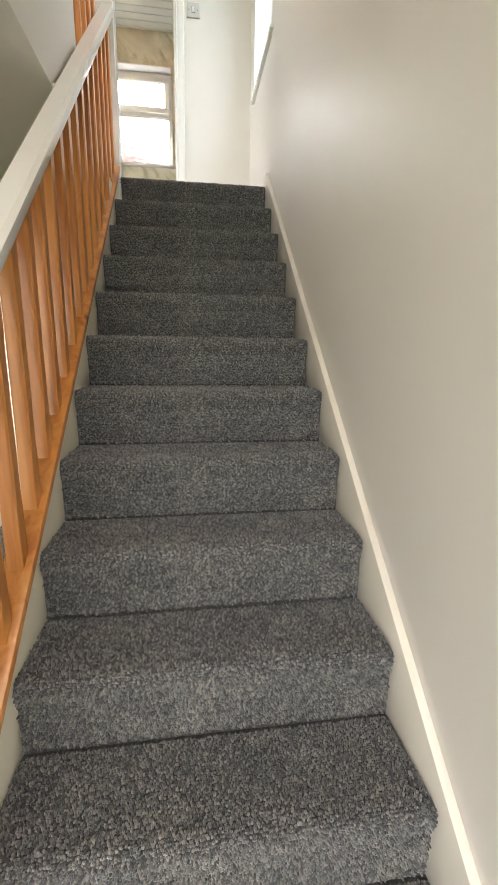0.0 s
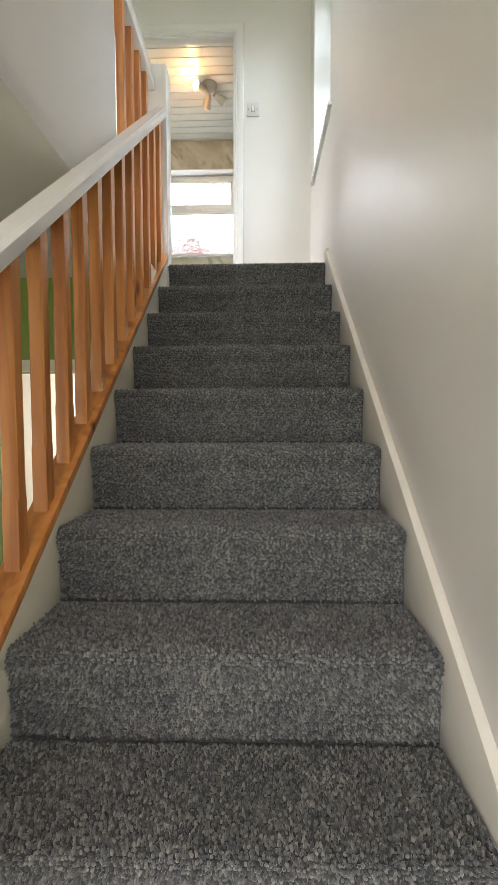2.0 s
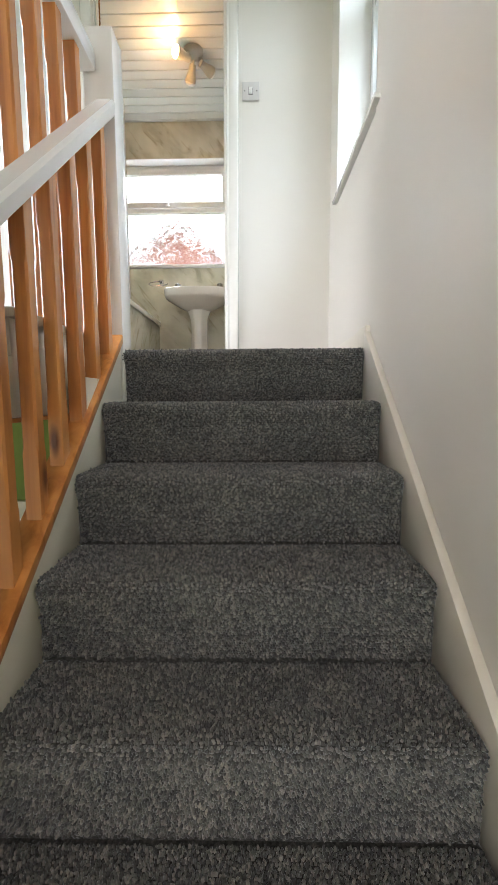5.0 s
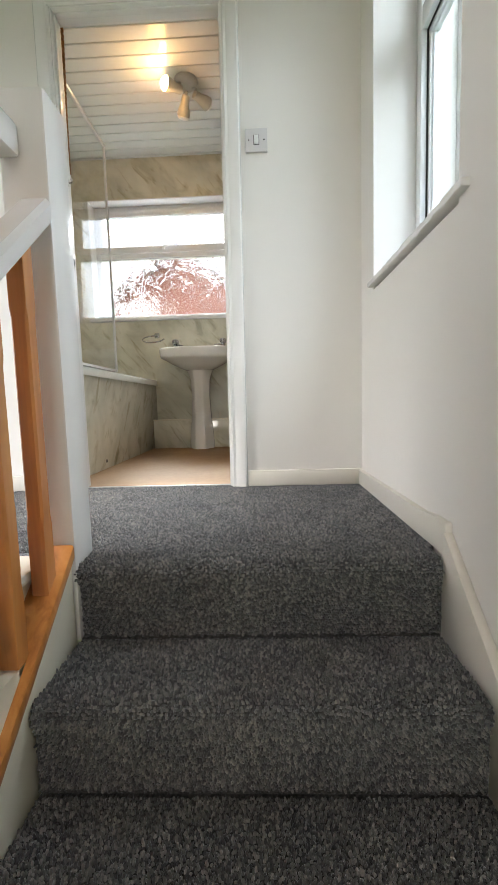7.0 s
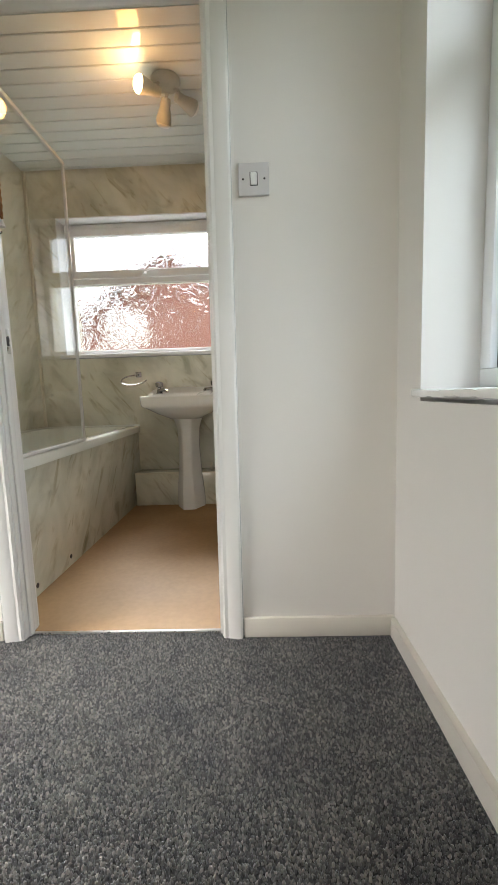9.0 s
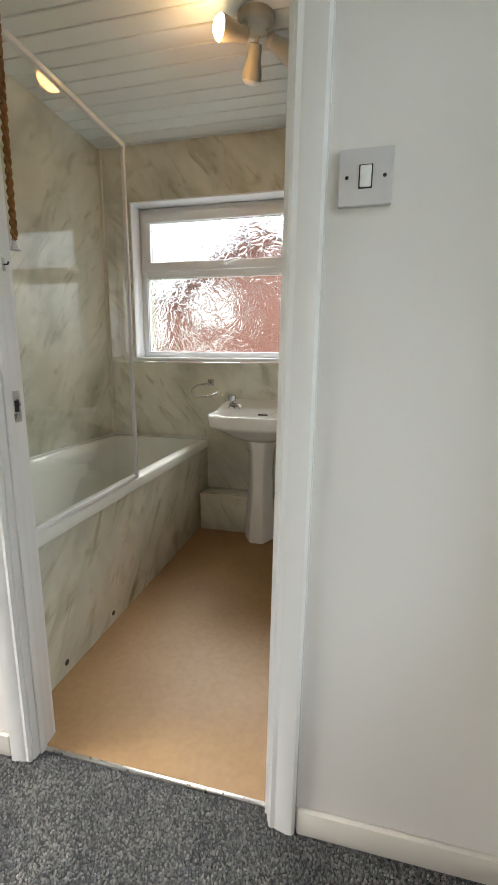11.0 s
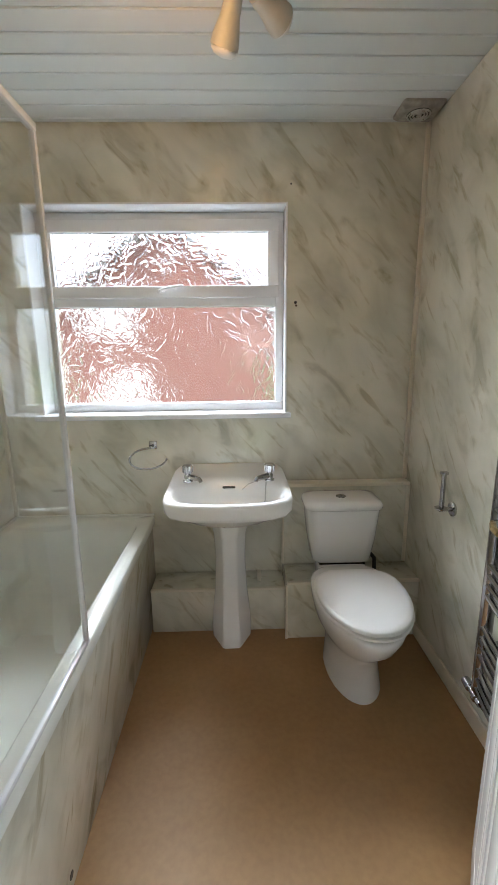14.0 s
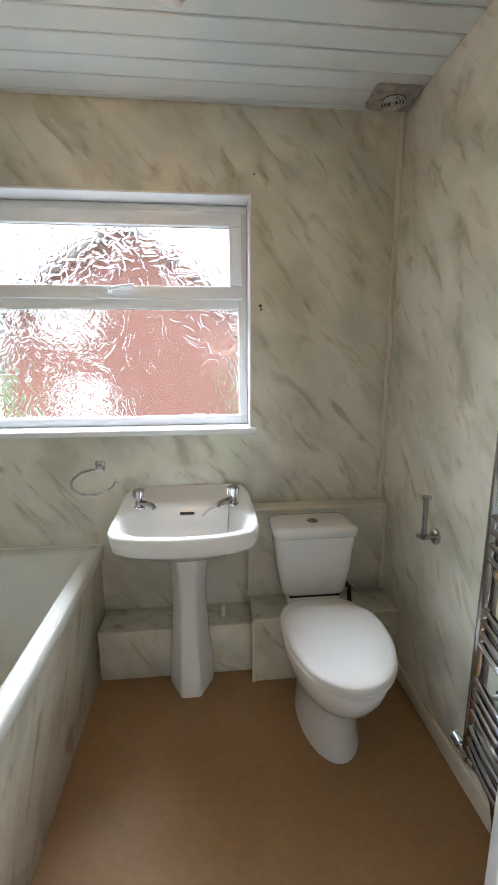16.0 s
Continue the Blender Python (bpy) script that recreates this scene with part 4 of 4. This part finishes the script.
def towel_radiator():
    t = thing("towel_radiator", "chrome ladder towel radiator with bowed rungs", "radiator", (WALL_R, 4.465, 2.735))
    L, H, X = 0.46, 1.130, -0.062
    for y in (0.0, -L):
        rings = [[Vector((X + a, y + b, z)) for a, b in ((0.016, -0.020), (0.016, 0.020), (-0.004, 0.020), (-0.014, 0.012), (-0.018, 0.0), (-0.014, -0.012), (-0.004, -0.020))] for z in (0.0, H)]
        part("upright", loft(rings), CHROME, t, smooth=50)
        part("end_cap", box(X - 0.010, X + 0.010, y - 0.010, y + 0.010, H - 0.001, H + 0.008, 0.003), CHROME, t)
        for z in (0.20, H - 0.12):
            br = part("bracket", lathe([(0, 0.016), (0.010, 0.016), (0.012, 0.008), (0.050, 0.008)], (0, y - 0.028 if y == 0 else y + 0.028, z), (-1, 0, 0), 12), CHROME, t)
            part("clamp", box(X - 0.022, X - 0.004, (y - 0.042 if y == 0 else y + 0.014), (y - 0.014 if y == 0 else y + 0.042), z - 0.014, z + 0.014, 0.004), CHROME, br)
    for z in (1.079, 1.022, 0.982, 0.940, 0.895, 0.731, 0.690, 0.652, 0.612, 0.465, 0.431, 0.396, 0.360, 0.247, 0.211, 0.178, 0.143, 0.089, 0.050, 0.016):
        pts = [(X - 0.006 - 0.034 * math.sin(math.pi * i / 12), -0.006 - (L - 0.012) * i / 12, z) for i in range(13)]
        part("rung", tube(pts, 0.0105, 10), CHROME, t)
    v = part("valve", lathe([(0, 0.013), (0.020, 0.013), (0.022, 0.018), (0.036, 0.018), (0.038, 0.012), (0.062, 0.012), (0.066, 0.017), (0.100, 0.016), (0.104, 0.010)], (X, -0.030, -0.030), (0.02, 1, 0.10), 14), CHROME, t, "chrome angle valve")
    part("union", lathe([(0, 0.010), (0.032, 0.010)], (X, 0.0, -0.030), (0, 0, 1), 12), CHROME, v)
    part("pipe", tube([(X, -0.020, -0.030), (X + 0.01, -0.060, -0.040), (X + 0.015, -0.095, -0.075), (X + 0.02, -0.105, -0.130), (X + 0.02, -0.110, -0.190), (X + 0.022, -0.130, -0.225), (X + 0.022, -0.150, -0.2425)], 0.0085, 10), COPPER, t, "dull dark copper pipe")


towel_radiator()

sk = thing("skirting_bath", "cream plastic skirting under the wall panels", "skirting", kind="structure")
part("board", box(WALL_R - 0.012, WALL_R, 3.61, 5.070, TOP + 0.004, TOP + 0.075, 0.003), CREAM, sk)
part("gap", box(WALL_R - 0.008, WALL_R, 3.61, 5.070, TOP, TOP + 0.004), DARK, sk, "dark gap at the floor")


def extractor_fan():
    t = thing("extractor_fan", "square white ceiling vent with a grubby round grille", "extractor fan", (0.335, 5.205, CEIL))
    rings = [rounded(-0.085, 0.085, -0.068, 0.068, 0.0, 0.012), rounded(-0.085, 0.085, -0.068, 0.068, -0.010, 0.012), rounded(-0.072, 0.072, -0.056, 0.056, -0.022, 0.014)]
    part("housing", loft(rings), FANPL, t, smooth=40)
    part("recess", lathe([(0, 0.048), (0.002, 0.046)], (0, 0, -0.0222), (0, 0, -1), 24), DARK, t)
    for r in (0.044, 0.033, 0.022):
        pts = circle((0, 0, -0.026), (1, 0, 0), (0, 1, 0), r, n=24)
        bm = loft([circle(p, (p - Vector((0, 0, p.z))).normalized(), (0, 0, 1), 0.0035, n=6) for p in pts], False, None, True)
        part("grille_ring", bm, STEEL, t)
    part("hub", lathe([(0, 0.012), (0.006, 0.010)], (0, 0, -0.024), (0, 0, -1), 14), STEEL, t)


extractor_fan()


def spotlight():
    t = thing("ceiling_spotlight", "grey-white ceiling light with three spot heads, one lit", "ceiling light", (-0.400, 4.545, CEIL))
    part("base", lathe([(0, 0.072), (0.012, 0.072), (0.026, 0.064), (0.032, 0.045), (0.033, 0.006)], (0, 0, 0), (0, 0, -1), 28), GREYPL, t, smooth=50)
    for name, root, joint, way, lit in (("spot_head", (-0.030, -0.030, -0.030), (-0.050, -0.065, -0.085), (-0.70, -0.62, -0.05), True),
                                        ("spot_head", (0.000, 0.040, -0.030), (-0.022, 0.075, -0.070), (-0.22, 0.40, -0.62), False),
                                        ("spot_head", (0.040, 0.010, -0.030), (0.065, 0.070, -0.050), (0.62, 0.62, -0.12), False)):
        head = part(name, lathe([(-0.035, 0.012), (-0.032, 0.024), (-0.005, 0.027), (0.004, 0.026), (0.020, 0.030), (0.050, 0.038), (0.074, 0.041), (0.076, 0.037), (0.060, 0.032)], joint, way, 20), GREYPL, t, smooth=50)
        part("arm", tube([root, ((root[0] + joint[0]) / 2, (root[1] + joint[1]) / 2, joint[2] + 0.030), joint], 0.0085, 10), GREYPL, head)
        a = Vector(way).normalized()
        part("bulb", lathe([(0.050, 0.030), (0.074, 0.037), (0.082, 0.036), (0.092, 0.026), (0.096, 0.004)], joint, way, 18), BULB if lit else SEAT, head, "lit warm reflector bulb" if lit else "unlit bulb", smooth=60)


BULB = glowing("lit_bulb", (1.0, 0.74, 0.40), 9.0)
spotlight()


def pull_cord():
    t = thing("light_pull_cord", "brown twisted pull cord hanging from the ceiling", "pull cord", (-0.778, 3.660, CEIL))
    part("switch_box", lathe([(0, 0.030), (0.020, 0.028), (0.026, 0.010)], (0, 0, 0), (0, 0, -1), 18), PLASTIC, t)
    for k in (0, 1):
        pts = []
        for i in range(140):
            s = i / 139
            a = 2 * math.pi * (s * 22) + math.pi * k
            sway = 0.004 * math.sin(s * 5)
            pts.append((0.0042 * math.cos(a) + sway, 0.0042 * math.sin(a), -0.022 - 0.965 * s))
        part("strand", tube(pts, 0.0048, 6), CORD, t)
    part("end_bell", lathe([(0, 0.004), (0.008, 0.006), (0.024, 0.012), (0.025, 0.004)], (-0.004, 0, -0.985), (0, 0, -1), 12), PLASTIC, t)


pull_cord()
hk = thing("cord_hook", "small dark metal hook on the door frame", "hook", (DOOR_L, 3.590, 3.768))
part("plate", box(0, 0.002, -0.004, 0.004, -0.014, 0.014, 0.001), STEEL, hk)
part("hook", tube([(0.002, 0, 0), (0.012, 0, 0), (0.015, 0, 0.006)], 0.002, 6), DARK, hk)
for x, z, r in ((-0.171, 4.589, 0.004), (-0.146, 4.089, 0.007)):
    h = thing("wall_hole", "small dark screw hole in the wall panel", "screw hole", (x, BATH_N, z))
    part("hole", lathe([(0, r), (0.0012, r * 0.8)], (0, 0, 0), (0, -1, 0), 10), DARK, h)
    if r > 0.005:
        part("rust_mark", lathe([(0, 0.005), (0.001, 0.004)], (0.003, 0, -0.014), (0, -1, 0), 10), COPPER, h)


# ---- door ----
def door():
    t = thing("door_1", "white gloss moulded panel door standing open into the bathroom", "door", (DOOR_R - 0.002, 3.630, TOP + 0.008), 58.6, kind="structure")
    W, H, D = 0.622, 1.868, 0.036
    part("leaf", box(0.0, W, -D, 0, 0, H, 0.003), GLOSS, t)
    for x0, x1 in ((0.100, 0.275), (0.335, 0.510)):
        for z0, z1 in ((0.16, 0.70), (0.86, 1.42), (1.52, 1.76)):
            for y0, s in ((0.0, 1), (-D, -1)):
                bm = bmesh.new()
                for b in ((x0, x1, z0, z0 + 0.022), (x0, x1, z1 - 0.022, z1), (x0, x0 + 0.022, z0 + 0.022, z1 - 0.022), (x1 - 0.022, x1, z0 + 0.022, z1 - 0.022)):
                    box(b[0], b[1], min(y0 - 0.001 * s, y0 + 0.0045 * s), max(y0 - 0.001 * s, y0 + 0.0045 * s), b[2], b[3], 0.003, bm)
                part("moulding", bm, GLOSS, t)
                part("panel", box(x0 + 0.034, x1 - 0.034, min(y0 - 0.001 * s, y0 + 0.004 * s), max(y0 - 0.001 * s, y0 + 0.004 * s), z0 + 0.034, z1 - 0.034, 0.002), GLOSS, t)
    lt = part("latch_plate", box(W - 0.001, W + 0.002, -0.030, -0.006, 0.925, 1.000, 0.001), BRASS, t, "worn brass latch plate")
    part("latch_bolt", box(W, W + 0.012, -0.024, -0.012, 0.950, 0.975, 0.003), BRASS, lt)
    hn = part("handle", lathe([(0, 0.024), (0.006, 0.024), (0.010, 0.010), (0.030, 0.010)], (W - 0.055, 0.0, 0.960), (0, 1, 0), 16), BRASS, t, "worn brass lever handle")
    part("lever", tube([(W - 0.055, 0.030, 0.960), (W - 0.030, 0.040, 0.960), (W + 0.020, 0.042, 0.955), (W + 0.028, 0.040, 0.945)], 0.008, 8), BRASS, hn)
    for z in (0.20, 1.60):
        part("hinge", box(-0.004, 0.030, -D - 0.002, -D + 0.004, z, z + 0.075, 0.001), STEEL, t)


door()

# ---- hall doorway and the room past it ----
hf = thing("hall_door_frame", "cream painted frame of the hall doorway", "door frame", kind="structure")
for b in ((-1.39, -1.33, 2.60, 2.62, 0, 1.93), (-0.60, -0.54, 2.60, 2.62, 0, 1.93), (-1.39, -0.54, 2.60, 2.62, 1.93, 1.99)):
    part("architrave", box(*b, 0.004), CREAM, hf)

# ---- outside ----
ground = tagged(part("ground", box(-150, 150, -150, 150, -0.35, -0.15), GRASSM), "rough green ground outside", "ground", kind="structure")
house = thing("brick_house", "red brick neighbouring house with a pointed gable", "house", (0, 9.5, -0.15))
A = [(-3.05, 0), (0.10, 0), (0.10, 4.65), (-1.45, 5.72), (-3.05, 4.65)]
part("wall", extrude(A, lambda a, b, e: Vector((a, e * 5.0, b))), BRICK, house)
for s, x0, x1 in ((1, 0.30, -1.45), (-1, -3.25, -1.45)):
    part("roof", extrude([(x0, 4.51), (x1, 5.74), (x1, 5.84), (x0, 4.61)], lambda a, b, e: Vector((a, -0.15 + e * 5.3, b))), SLATE, house)
for x0, x1, z0, z1 in ((-2.55, -1.85, 4.25, 4.85), (-2.40, -1.75, 2.95, 3.75)):
    w = part("window", box(x0, x1, -0.02, 0.05, z0, z1, 0.01), UPVC, house)
    part("window_pane", box(x0 + 0.06, x1 - 0.06, -0.03, -0.018, z0 + 0.06, z1 - 0.06), PLASTIC, w)


def small_tree(x, y, height, spread, seed):
    t = thing("tree", "small leafy green garden tree", "tree", (x, y, -0.15), group="garden trees")
    rnd = random.Random(seed)
    part("trunk", tube([(0, 0, 0), (0.03, 0, height * 0.3), (-0.02, 0.03, height * 0.6), (0, 0, height * 0.85)], [0.10, 0.08, 0.06, 0.03], 8), BARK, t)
    bm = bmesh.new()
    for i in range(9):
        a, z = rnd.uniform(0, 6.28), height * rnd.uniform(0.45, 0.85)
        tip = Vector((math.cos(a) * spread * 0.8, math.sin(a) * spread * 0.8, z + spread * 0.6))
        base = Vector((0, 0, z))
        tube([base, base.lerp(tip, 0.5) + Vector((0, 0, 0.05)), tip], [0.03, 0.02, 0.006], 6, bm)
        for _ in range(150):
            c = base.lerp(tip, rnd.uniform(0.35, 1.1)) + Vector([rnd.gauss(0, 0.16) for _ in range(3)])
            u = Vector([rnd.gauss(0, 1) for _ in range(3)]).normalized()
            v = u.orthogonal().normalized()
            vs = [bm.verts.new(c + u * p + v * q) for p, q in ((-0.05, 0), (0, 0.022), (0.05, 0), (0, -0.022))]
            bm.faces.new(vs)
    part("crown", bm, LEAF, t)


BARK = plain("bark", (0.10, 0.07, 0.05), 0.9)
LEAF = plain("leaf_green", (0.10, 0.15, 0.05), 0.6, 0, 0.4, 0.5, 4)
small_tree(0.95, 9.2, 3.6, 0.8, 3)
small_tree(-3.9, 9.0, 3.3, 0.9, 5)
